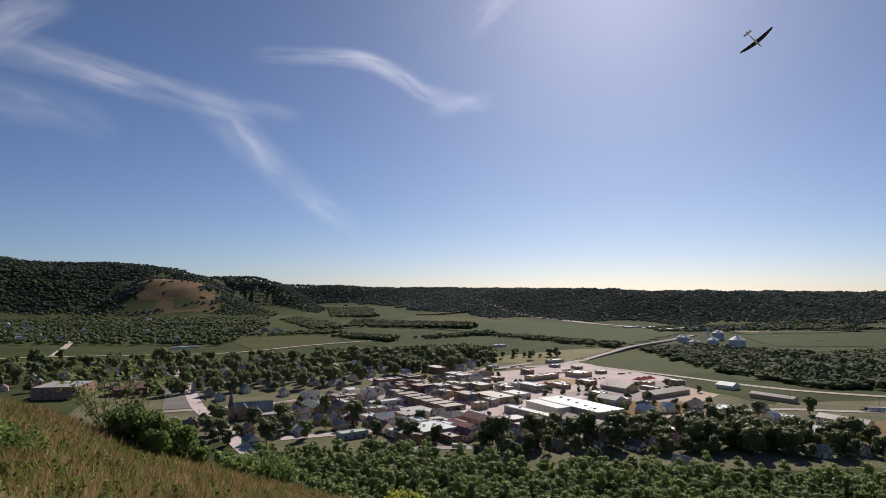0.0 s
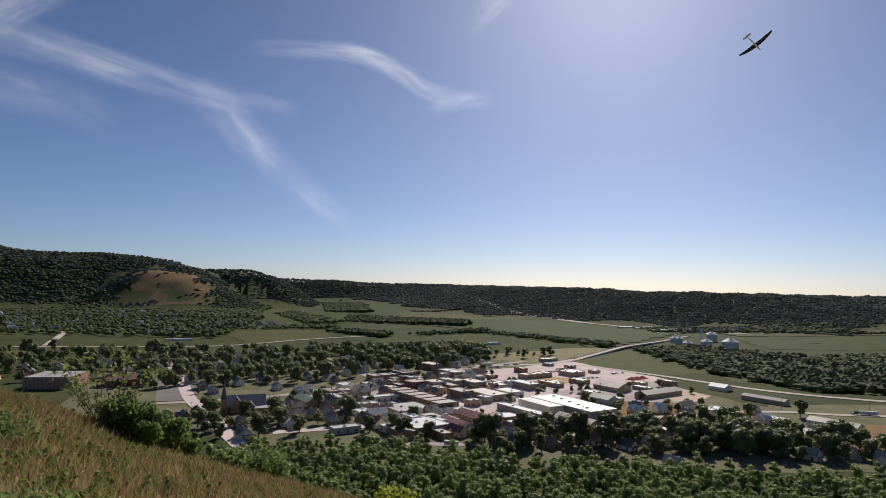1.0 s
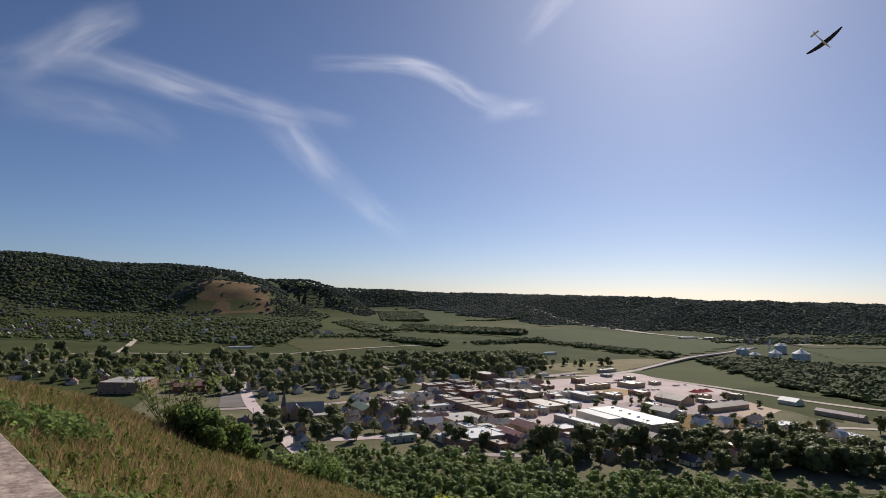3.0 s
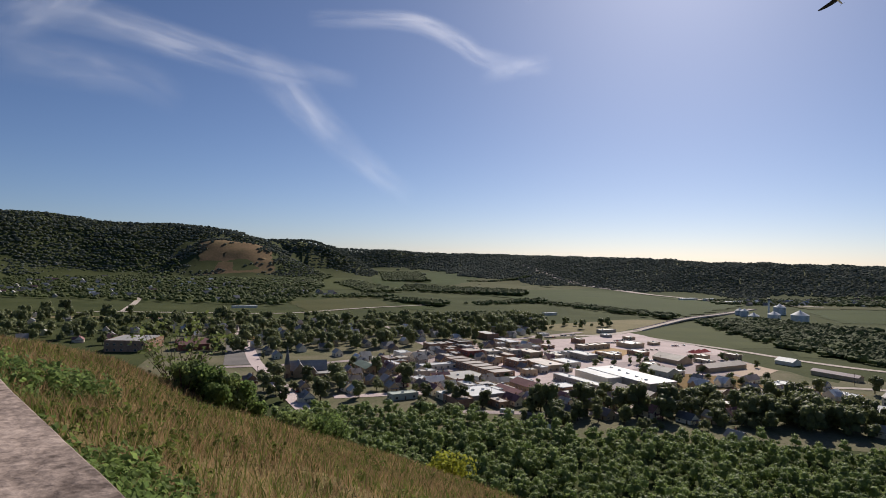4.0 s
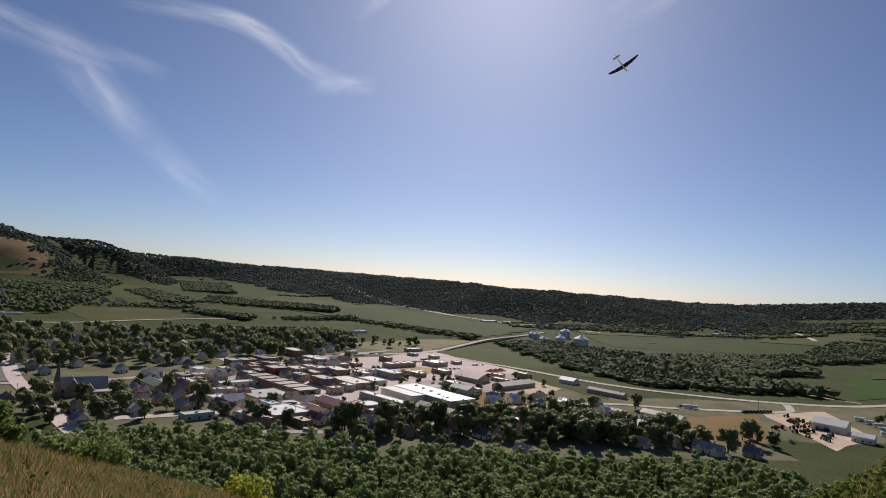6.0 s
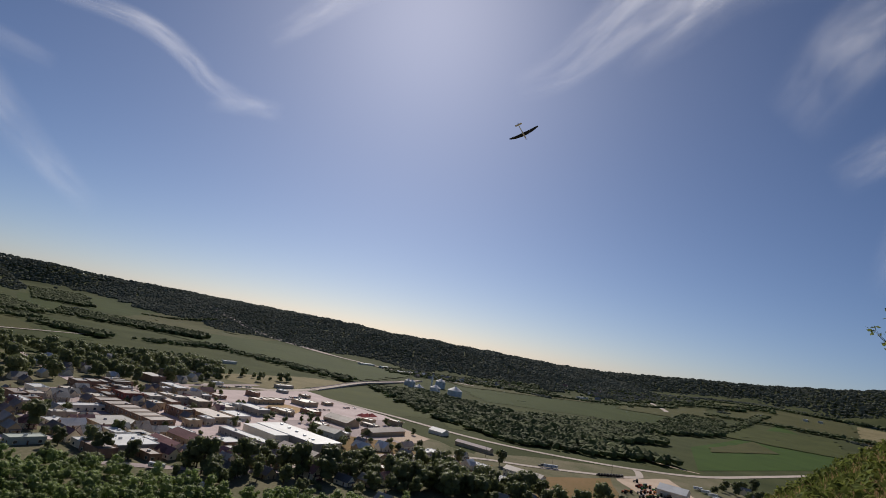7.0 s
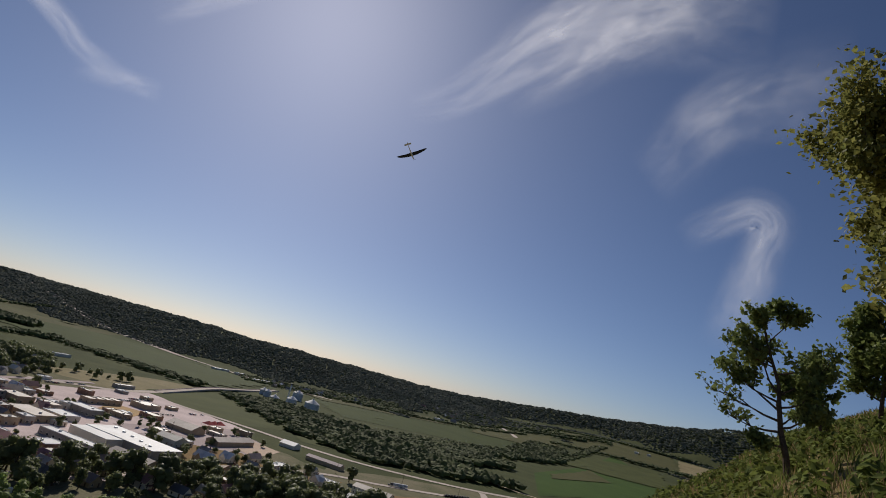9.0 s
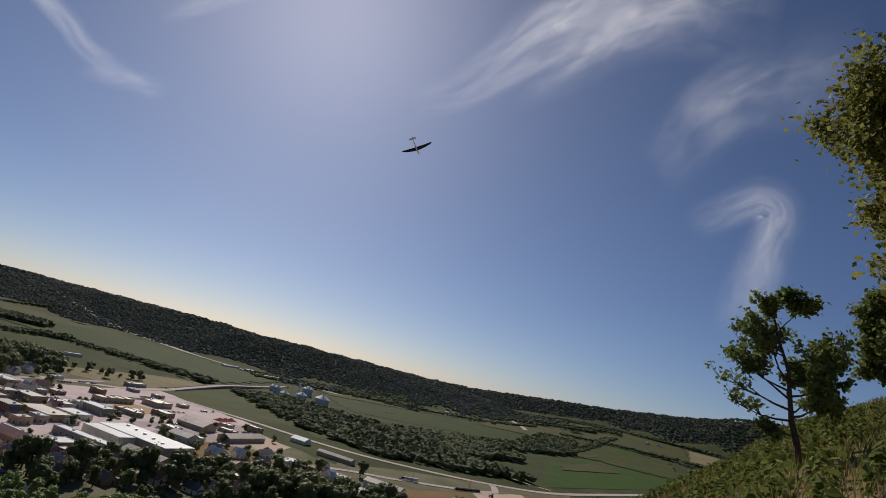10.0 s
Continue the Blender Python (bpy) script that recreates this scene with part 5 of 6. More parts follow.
def blades(name, label, P, H, Wd, lean, mat, seed, category="grass"):
    """Bent grass blades as one object."""
    r = np.random.RandomState(seed)
    n = len(P)
    a = r.uniform(0, 6.28, n)
    side = np.stack([np.cos(a), np.sin(a), np.zeros(n)], -1) * Wd[:, None] * 0.5
    b = r.uniform(0, 6.28, n)
    bend = np.stack([np.cos(b), np.sin(b), np.zeros(n)], -1) * (H * lean * r.uniform(0.3, 1, n))[:, None]
    up = np.zeros((n, 3))
    up[:, 2] = H
    V = np.stack([P - side, P + side, P + bend * 0.35 + up * 0.55 + side * 0.8, P + bend * 0.35 + up * 0.55 - side * 0.8, P + bend + up], 1).reshape(-1, 3)
    k = (np.arange(n) * 5)[:, None]
    F = np.concatenate([k + [0, 1, 2], k + [0, 2, 3], k + [3, 2, 4]])
    return tagged(mesh_object(name, V, F, mat), label, category, kind="stuff")


def sector(n, a0, a1, r0, r1, seed, power=0.6):
    r = np.random.RandomState(seed)
    a = np.radians(r.uniform(a0, a1, n))
    q = r0 + (r1 - r0) * r.uniform(0, 1, n) ** power
    X, Y = q * np.sin(a), q * np.cos(a)
    return np.stack([X, Y, height(X, Y) - 0.03], -1), q, r


def beyond_wall(P):
    """Points on the outer side of the parapet only."""
    rel = (P[:, 0] + 1.13) * 0.66 + (P[:, 1] - 1.85) * 0.751
    return rel > 0.12


for a0, a1, r1, nd, ng, sd in ((-62, 24, 34, 85000, 36000, 301), (38, 86, 52, 40000, 30000, 311)):
    P, q, r = sector(nd, a0, a1, 1.6, r1, sd)
    keep = beyond_wall(P) & (wave(P[:, 0], P[:, 1], 7, 40) + r.uniform(-1.2, 1.2, nd) > (-0.9 if a0 < 0 else 0.1))
    P, q = P[keep], q[keep]
    blades("dry_grass", "tall tan seeding grass on the hillside", P, r.uniform(0.16, 0.46, len(P)), 0.006 + q * 0.0009, 0.8, M_DRY, sd + 1)
    P, q, r = sector(ng, a0, a1, 1.6, r1, sd + 2)
    keep = beyond_wall(P)
    P, q = P[keep], q[keep]
    blades("green_grass", "green grass among the dry stems on the hillside", P, r.uniform(0.15, 0.45, len(P)), 0.009 + q * 0.0012, 0.6, M_GREENGRASS, sd + 3)


def leaves(C, size, seed, flat=0.0, long=1.6):
    """Leaf cards round the points C: vertices and triangles."""
    r = np.random.RandomState(seed)
    n = len(C)
    nrm = r.normal(size=(n, 3))
    nrm[:, 2] = np.abs(nrm[:, 2]) + flat
    nrm /= np.linalg.norm(nrm, axis=1)[:, None]
    t1 = np.cross(nrm, r.normal(size=(n, 3)))
    t1 /= np.linalg.norm(t1, axis=1)[:, None]
    t2 = np.cross(nrm, t1)
    s = size * r.uniform(0.6, 1.25, n)[:, None] * 0.5
    V = np.stack([C - t1 * s * long, C - t2 * s, C + t1 * s * long, C + t2 * s + nrm * s * 0.3], 1).reshape(-1, 3)
    k = (np.arange(n) * 4)[:, None]
    return V, np.concatenate([k + [0, 1, 2], k + [0, 2, 3]])


def weed_patch(name, label, P, size, tall, per, mat, seed, category="weeds"):
    r = np.random.RandomState(seed)
    n = len(P)
    C = np.repeat(P, per, 0) + r.normal(size=(n * per, 3)) * [0.09, 0.09, 0] * tall
    C[:, 2] += r.uniform(0.08, 1.0, n * per) * np.repeat(r.uniform(0.5, 1, n), per) * tall
    V, F = leaves(C, size, seed, 0.6)
    return tagged(mesh_object(name, V, F, mat), label, category, kind="stuff")


P, q, r = sector(1300, -56, -22, 2.4, 8.0, 331, 0.8)
rel = (P[:, 0] + 1.13) * 0.66 + (P[:, 1] - 1.85) * 0.751
P = P[(rel > 0.15) & (rel < 1.8 + r.uniform(-0.9, 1.2, len(P)))]
weed_patch("broad_weeds", "broad-leaved green weeds along the parapet", P, 0.05, 0.5, 34, M_WEED, 332)
P, q, r = sector(3000, -60, 22, 3, 26, 333)
P = P[wave(P[:, 0], P[:, 1], 5, 50) > 0.15]
weed_patch("broad_weeds", "low green herbs among the dry grass", P, 0.07, 0.42, 14, M_GREENGRASS, 334)
P, q, r = sector(1500, -62, -29, 3.5, 20, 341)
P = P[beyond_wall(P) & (wave(P[:, 0], P[:, 1], 6, 53) + (-38 - np.degrees(np.arctan2(P[:, 0], P[:, 1]))) * 0.08 > 0.0)]
weed_patch("broad_weeds", "tall leafy green weeds among the dry grass", P, 0.075, 0.6, 22, M_WEED, 342)
P, q, r = sector(2600, 40, 84, 5, 46, 335)
P = P[wave(P[:, 0], P[:, 1], 12, 51) > -0.25]
weed_patch("broad_weeds", "leafy green scrub on the hillside", P, 0.13, 0.7, 18, M_GREENGRASS, 336)
P, q, r = sector(60, -22, 12, 4, 9, 337)
P = P[wave(P[:, 0], P[:, 1], 3, 52) > 0.3]
weed_patch("goldenrod", "yellow flowering goldenrod in the grass", P, 0.05, 0.55, 40, M_GOLD, 338, "flowers")


def shrub(name, az_, r_, h, rx, seed, label, mat, card=0.16, cards=2400, sink=0.0):
    x, y = polar(az_, r_)
    root = thing(name, label, "shrub", "shrubs below the grass slope")
    bm = bmesh.new()
    rr_ = random.Random(seed)
    for k in range(9):
        a = rr_.uniform(0, 6.28)
        add_limb(bm, (0.1 * math.cos(a), 0.1 * math.sin(a), 0), (rx * 0.7 * math.cos(a), rx * 0.7 * math.sin(a), h * rr_.uniform(0.6, 0.98)), 0.05, 0.012, 5)
    part("stem", bm, M_BARK, root)
    crown_mesh("crown", seed, rx, h * 0.9, h * 0.08, lumps=16, cards=cards, card=card, mat=mat, core=0.12).parent = root
    root.matrix_world = pose(x, y, float(height(x, y)) - sink, 0, 0, seed * 40)
    return root


for k, (a_, r_, h_, x_) in enumerate(((-25.6, 27.5, 1.7, 0.8), (-24.0, 27.5, 1.9, 0.75), (-22.9, 28, 1.5, 0.7), (-26.6, 28, 1.9, 0.7), (-27.6, 27.5, 1.3, 0.7), (-21.6, 28, 0.8, 0.5),
                                            (-24.9, 26.5, 1.0, 0.6), (-18.2, 29, 0.9, 0.9), (-16.4, 30, 1.0, 1.0), (-14.6, 31, 1.4, 1.1))):
    shrub("shrub", a_, r_, h_, x_, 400 + k, "ragged green leafy shrub at the edge of the grass slope", (M_WEED, M_LEAF_NEAR, M_WEED)[k % 3], 0.15, 1700)
shrub("shrub", -3.8, 57, 7.5, 2.7, 420, "yellow-green bush standing above the wood", M_LEAF_YELLOW, 0.4)
shrub("shrub", 1.5, 8.0, 0.9, 0.55, 421, "pale green herb clump in the grass", M_GREENGRASS, 0.1, 1500)

# Thin half-dead shrub: bare twigs with a few leaves.
bare = thing("dead_shrub", "thin half-dead shrub with bare twigs", "shrub")
bm = bmesh.new()
rb = random.Random(9)
tips = []
for k in range(26):
    a = rb.uniform(0, 6.28)
    p = Vector((0, 0, 0.2))
    d = Vector((math.cos(a) * 0.5, math.sin(a) * 0.5, 1)).normalized()
    for j in range(4):
        q = p + d * rb.uniform(0.5, 0.85)
        add_limb(bm, p, q, 0.022 / (j + 1), 0.016 / (j + 1), 4)
        p, d = q, (d + Vector((rb.uniform(-0.4, 0.4), rb.uniform(-0.4, 0.4), rb.uniform(-0.1, 0.2)))).normalized()
        tips.append(p[:])
part("stem", bm, M_BARK, bare)
C = np.repeat(np.array(tips), 5, 0) + np.random.RandomState(3).normal(size=(len(tips) * 5, 3)) * 0.12
V, F = leaves(C, 0.11, 4)
tagged(mesh_object("leaf_mass", V, F, M_OAK, bare), kind="stuff")
x, y = polar(-28.2, 30)
bare.matrix_world = pose(x, y, float(height(x, y)) - 0.3) @ Matrix.Diagonal((1.5, 1.5, 1.25, 1))


def oak(name, label, az_, r_, h, lean, spread, seed, mat, limbs, per, leaf, bare_share=0.15, girth=0.02, low=0.2, cluster=0.24, arms=()):
    """A small oak: leaning trunk, forking limbs, leaf clusters along the twigs."""
    r = random.Random(seed)
    root = thing(name, label, "tree")
    bm, tips = bmesh.new(), []
    x, y = polar(az_, r_)
    left = Vector((-math.cos(radians(az_)), math.sin(radians(az_)), 0))
    knots = [Vector((0, 0, 0))]
    for k in range(1, 8):
        t = k / 7
        knots.append(left * lean * h * t ** 1.3 + Vector((r.uniform(-0.02, 0.02) * h, r.uniform(-0.02, 0.02) * h, h * 0.9 * t)))
    for k in range(7):
        add_limb(bm, knots[k], knots[k + 1], h * girth * (1 - k / 8), h * girth * (1 - (k + 1) / 8), 7)
    tips.append((knots[-1], 1.0))
    leafy = [1.0]

    def twig(p, d, length, rad, depth):
        n = 3
        for j in range(n):
            q = p + d * length / n
            add_limb(bm, p, q, rad * (1 - j / 4), rad * (1 - (j + 1) / 4), 5)
            p = q
            d = (d + Vector((r.uniform(-0.35, 0.35), r.uniform(-0.35, 0.35), r.uniform(-0.12, 0.3)))).normalized()
            if depth < 2 and (j or depth):
                for _ in range(2):
                    e = (d + Vector((r.uniform(-1, 1), r.uniform(-1, 1), r.uniform(-0.5, 0.7)))).normalized()
                    twig(p, e, length * r.uniform(0.4, 0.6), rad * 0.5, depth + 1)
            if depth >= 1:
                tips.append((p.copy(), r.random() * leafy[0]))
        tips.append((p.copy(), r.random() * leafy[0]))

    for t, aside, up, length, share in arms:
        p = knots[min(6, int(t * 7))].lerp(knots[min(7, int(t * 7) + 1)], t * 7 % 1)
        leafy[0] = share
        deep = Vector((left.y, -left.x, 0)) * r.uniform(-0.4, 0.4)
        twig(p, (left * aside + deep + Vector((0, 0, up))).normalized(), length, h * girth * 0.45 * (1.1 - 0.7 * t), 0)
    leafy[0] = 1.0
    for k in range(limbs):
        t = low + (1 - low) * (k + r.random()) / limbs
        p = knots[min(6, int(t * 7))].lerp(knots[min(7, int(t * 7) + 1)], t * 7 % 1)
        a = r.uniform(0, 6.28)
        d = Vector((math.cos(a), math.sin(a), r.uniform(0.15, 0.8))).normalized()
        twig(p, d, spread * (1.15 - 0.6 * t) * r.uniform(0.7, 1.1), h * girth * 0.4 * (1.1 - 0.7 * t), 0)
    part("trunk", bm, M_BARK, root)
    good = np.array([t[0][:] for t in tips if t[1] > bare_share])
    rs_ = np.random.RandomState(seed)
    C = np.repeat(good, per, 0) + rs_.normal(size=(len(good) * per, 3)) * cluster * [1, 1, 0.75]
    V, F = leaves(C, leaf, seed + 1, 0.1, 1.4)
    mesh_object("crown", V, F, mat, root)
    root.matrix_world = pose(x, y, float(height(x, y)) - 0.1)
    return root


oak("oak_tree", "small leaning oak with sparse dark foliage on the slope", 65.5, 17.5, 4.5, 0.24, 0.8, 51, M_OAK, 3, 6, 0.1, 0.4, cluster=0.09,
    arms=((0.4, 1.0, 0.7, 1.25, 1), (0.5, 0.8, 0.95, 1.15, 1), (0.34, 1.0, 0.2, 1.15, 0.46), (0.28, 1.0, -0.1, 1.0, 0.46), (0.45, 1.0, 0.35, 1.0, 0.7), (0.62, -1.0, 0.35, 1.15, 1), (0.5, -0.9, 0.6, 0.9, 1),
          (0.42, -0.9, 0.25, 0.8, 1), (0.3, -0.7, 0.25, 0.7, 1), (0.2, 0.9, -0.1, 0.5, 1), (0.75, 0.35, 1.0, 0.75, 1), (0.8, -0.5, 0.9, 0.8, 1), (0.68, 0.9, 0.5, 0.7, 1), (0.38, 0.3, 0.8, 0.8, 1)))
oak("oak_tree", "young thin oak behind the leaning one", 67.2, 27, 3.4, 0.05, 0.95, 52, M_OAK, 9, 6, 0.11, 0.3, cluster=0.12)
oak("oak_tree", "low bushy oak below a taller one", 71.0, 30, 5.0, 0.03, 1.4, 53, M_OAK, 12, 12, 0.15, 0.1, cluster=0.2)
oak("oak_tree", "tall oak with foliage coloured a sunlit yellow-green", 78.4, 24, 14.6, 0.05, 4.6, 54, M_OAK_LIT, 26, 26, 0.17, 0.06, low=0.22, cluster=0.36, girth=0.017)
oak("oak_tree", "broad oak with foliage coloured a sunlit yellow-green", 78.5, 22, 8.5, 0.02, 3.4, 55, M_OAK_LIT, 22, 24, 0.17, 0.06, low=0.15, cluster=0.34)

# ---- model glider over the slope ----
glider = thing("model_glider", "white foam model glider with underwings painted dark for shade, in flight", "glider")


def wing(side):
    """Half a wing: a thin tapering section, swept and curving up to the tip."""
    bm = bmesh.new()
    rings = []
    for k in range(11):
        t = k / 10
        c = 0.24 * math.sqrt(max(0.03, 1 - (t * 0.94) ** 2.6)) * (1 - 0.25 * t)
        xx, yy, zz = side * (0.03 + 0.95 * t), 0.05 - 0.04 * t * t, 0.02 + 0.16 * t * t
        ring = [(0.5, 0.0), (0.25, 0.07), (-0.1, 0.065), (-0.5, 0.0), (-0.1, -0.025), (0.25, -0.03)]
        rings.append([bm.verts.new((xx, yy + u * c, zz + v * c)) for u, v in ring])
    for r0, r1 in zip(rings, rings[1:]):
        for i in range(6):
            f = bm.faces.new((r0[i], r0[(i + 1) % 6], r1[(i + 1) % 6], r1[i]))
            # Lower faces take the dark colour: shade painted on the underside.
            f.material_index = 1 if i >= 3 else 0
    bm.faces.new(rings[-1])
    bmesh.ops.recalc_face_normals(bm, faces=bm.faces)
    ob = part("wing", bm, M_FOAM, glider, "white wing with shade painted dark on its underside")
    ob.data.materials.append(M_FOAMDARK)


wing(1), wing(-1)
bm = bmesh.new()
for (y0, r0), (y1, r1) in zip([(0.42, 0.008), (0.36, 0.03), (0.22, 0.045), (0.02, 0.05), (-0.15, 0.035), (-0.7, 0.014)], [(0.36, 0.03), (0.22, 0.045), (0.02, 0.05), (-0.15, 0.035), (-0.7, 0.014), (-0.72, 0.005)]):
    add_limb(bm, (0, y0, 0), (0, y1, 0), r0, r1, 12)
part("fuselage", bm, M_FOAM, glider)
part("canopy", add_limb(add_limb(bmesh.new(), (0, 0.3, 0.02), (0, 0.2, 0.032), 0.012, 0.034, 10), (0, 0.2, 0.032), (0, 0.06, 0.03), 0.034, 0.012, 10), M_FOAMDARK, glider)
bm = box(0.44, 0.11, 0.01, 0, -0.66, 0.0, 0.004)
part("tailplane", bm, M_FOAM, glider)
bm = bmesh.new()
vs = [bm.verts.new(p) for p in ((0.005, -0.58, 0.0), (0.005, -0.74, 0.0), (0.005, -0.76, 0.17), (0.005, -0.67, 0.18), (-0.005, -0.58, 0.0), (-0.005, -0.74, 0.0), (-0.005, -0.76, 0.17), (-0.005, -0.67, 0.18))]
for f in ((0, 1, 2, 3), (7, 6, 5, 4), (0, 4, 5, 1), (1, 5, 6, 2), (2, 6, 7, 3), (3, 7, 4, 0)):
    bm.faces.new([vs[i] for i in f])
part("fin", bm, M_FOAM, glider)
for s_ in (-1, 1):
    part("propeller_blade", box(0.11, 0.006, 0.016, s_ * 0.06, 0.425, -0.008), M_FOAMDARK, glider)
glider.matrix_world = pose(16.8, 31.9, 113.35, -38.0, -24.4, -55.0)

# ---- cirrus clouds ----
def cloud_material(name, density, fibre, patch_scale, seed):
    m = bpy.data.materials.new(name)
    m.use_nodes = True
    nt = m.node_tree
    for n in list(nt.nodes):
        if n.type != "OUTPUT_MATERIAL":
            nt.nodes.remove(n)
    uv = nt.nodes.new("ShaderNodeUVMap")
    sep = nt.nodes.new("ShaderNodeSeparateXYZ")
    nt.links.new(uv.outputs[0], sep.inputs[0])

    def math_node(op, a, b=None, clamp=False):
        n = nt.nodes.new("ShaderNodeMath")
        n.operation, n.use_clamp = op, clamp
        for k, v in enumerate((a, b)):
            if v is None:
                continue
            if isinstance(v, (int, float)):
                n.inputs[k].default_value = v
            else:
                nt.links.new(v, n.inputs[k])
        return n.outputs[0]

    def hump(v, power):
        """0 at 0 and 1, 1 in the middle."""
        return math_node("POWER", math_node("MULTIPLY", math_node("MULTIPLY", v, math_node("SUBTRACT", 1.0, v)), 4.0, True), power)

    mp = nt.nodes.new("ShaderNodeMapping")
    mp.inputs["Scale"].default_value = fibre
    mp.inputs["Location"].default_value = (seed, seed * 0.7, 0)
    nt.links.new(uv.outputs[0], mp.inputs["Vector"])
    n1, n2 = nt.nodes.new("ShaderNodeTexNoise"), nt.nodes.new("ShaderNodeTexNoise")
    n1.inputs["Scale"].default_value, n1.inputs["Detail"].default_value, n1.inputs["Distortion"].default_value = 1.0, 7, 0.6
    nt.links.new(mp.outputs[0], n1.inputs["Vector"])
    mp2 = nt.nodes.new("ShaderNodeMapping")
    mp2.inputs["Scale"].default_value = patch_scale
    mp2.inputs["Location"].default_value = (seed * 1.3, seed, 0)
    nt.links.new(uv.outputs[0], mp2.inputs["Vector"])
    n2.inputs["Scale"].default_value, n2.inputs["Detail"].default_value = 1.0, 5
    nt.links.new(mp2.outputs[0], n2.inputs["Vector"])
    f1 = math_node("MULTIPLY", math_node("SUBTRACT", n1.outputs[0], 0.36), 3.2, True)
    f2 = math_node("MULTIPLY", math_node("SUBTRACT", n2.outputs[0], 0.26), 2.2, True)
    al = math_node("MULTIPLY", hump(sep.outputs[1], 2.2), hump(sep.outputs[0], 1.0))
    al = math_node("MULTIPLY", math_node("MULTIPLY", al, math_node("ADD", math_node("MULTIPLY", f1, 0.5), 0.4)), math_node("MULTIPLY", f2, density), True)
    tr = nt.nodes.new("ShaderNodeBsdfTransparent")
    ice = nt.nodes.new("ShaderNodeBsdfTranslucent")
    ice.inputs["Color"].default_value = (0.95, 0.95, 0.97, 1)
    mix = nt.nodes.new("ShaderNodeMixShader")
    nt.links.new(al, mix.inputs[0])
    nt.links.new(tr.outputs[0], mix.inputs[1])
    nt.links.new(ice.outputs[0], mix.inputs[2])
    nt.links.new(mix.outputs[0], nt.nodes["Material Output"].inputs["Surface"])
    return m


def cirrus(spine, width0, width1, density, fibre, seed, label, spread=(2.0, 1.2)):
    """A ribbon of ice cloud high and far off; spine in azimuth and elevation, widths in degrees."""
    far = 4700
    eye = Vector((0, 0, 100))

    def way(a, e):
        return Vector((math.sin(radians(a)) * math.cos(radians(e)), math.cos(radians(a)) * math.cos(radians(e)), math.sin(radians(e))))

    line = smooth_line([(a, e) for a, e in spine], 0.4)
    V, uvs, n = [], [], 7
    for k, p in enumerate(line):
        t = k / (len(line) - 1)
        d = line[min(k + 1, len(line) - 1)] - line[max(k - 1, 0)]
        nor = Vector((-d.y, d.x, 0)).normalized() * (width0 + (width1 - width0) * t)
        for j in range(n):
            q = p + nor * (j / (n - 1) - 0.5)
            V.append(eye + way(q.x, q.y) * far)
            uvs.append((t, j / (n - 1)))
    F = [(k * n + j, k * n + j + 1, k * n + n + j + 1, k * n + n + j) for k in range(len(line) - 1) for j in range(n - 1)]
    ob = mesh_object("cirrus_cloud", np.array([v[:] for v in V]), F, cloud_material("cirrus", density, fibre, (*spread, 1), seed), smooth=True)
    lay = ob.data.uv_layers.new(name="uv")
    lay.data.foreach_set("uv", np.array([uvs[i] for f in F for i in f], np.float32).ravel())
    ob.visible_shadow = False
    return tagged(ob, label, "cloud", kind="structure")


WISP = "thin white cirrus streak in the blue sky"
cirrus([(-41, 17.8), (-34.9, 18.2), (-28.7, 17.4), (-21.9, 16.4), (-13.0, 15.6)], 4.2, 2.4, 0.44, (6.5, 5.4, 1), 2.0, WISP)
cirrus([(-23, 16.8), (-20.0, 15.0), (-16.5, 11.9), (-12.9, 9.1), (-7.6, 5.4)], 5.2, 2.8, 0.33, (5.2, 4.7, 1), 5.5, WISP)
cirrus([(-18, 20.6), (-14.7, 20.9), (-8.0, 21.0), (-3.7, 19.5), (-1.5, 18.2), (3.0, 17.2)], 1.8, 2.6, 0.46, (5.2, 5.4, 1), 9.1, WISP)
cirrus([(-43, 15.5), (-39.2, 17.9), (-35.5, 20.9), (-32, 23)], 4.5, 3.9, 0.36, (3.9, 5.4, 1), 12.3, WISP)
cirrus([(-43, 14.6), (-38.6, 14.5), (-32.1, 14.2), (-28, 12.6)], 5.1, 3.9, 0.21, (3.9, 5.4, 1), 15.2, WISP)
cirrus([(26, 24.2), (29.8, 26.0), (33.5, 29.2), (38.1, 33.4), (46.3, 37.0), (54, 39)], 3.3, 13.5, 0.46, (6.5, 7.5, 1), 18.4, WISP, (3, 2.4))
cirrus([(35, 27.5), (40.1, 31.0), (44.8, 34.4), (50.8, 36.4), (60.0, 36.6)], 6.0, 12.0, 0.41, (6.5, 7.0, 1), 21.7, WISP, (3, 2.4))
cirrus([(50.5, 22.6), (52.6, 25.0), (55.6, 28.6), (61.0, 30.8), (67, 31.5)], 7.5, 10.5, 0.31, (3.9, 6.0, 1), 25.9, WISP, (3, 2))
cirrus([(54.5, 18.0), (57.0, 19.6), (60.0, 21.3), (61.9, 20.2), (61.2, 17.0), (60.4, 13.0), (59.8, 9.0)], 3.9, 6.3, 0.48, (6.5, 5.4, 1), 29.3, WISP)
cirrus([(2, 23.0), (4.9, 25.7), (8.5, 29.0), (12, 31.5)], 2.4, 4.5, 0.36, (3.9, 3.6, 1), 33.6, WISP)
cirrus([(-2.0, 16.6), (2.0, 17.3), (5.0, 17.6)], 2.4, 2.4, 0.24, (2.6, 3.6, 1), 37.1, WISP)

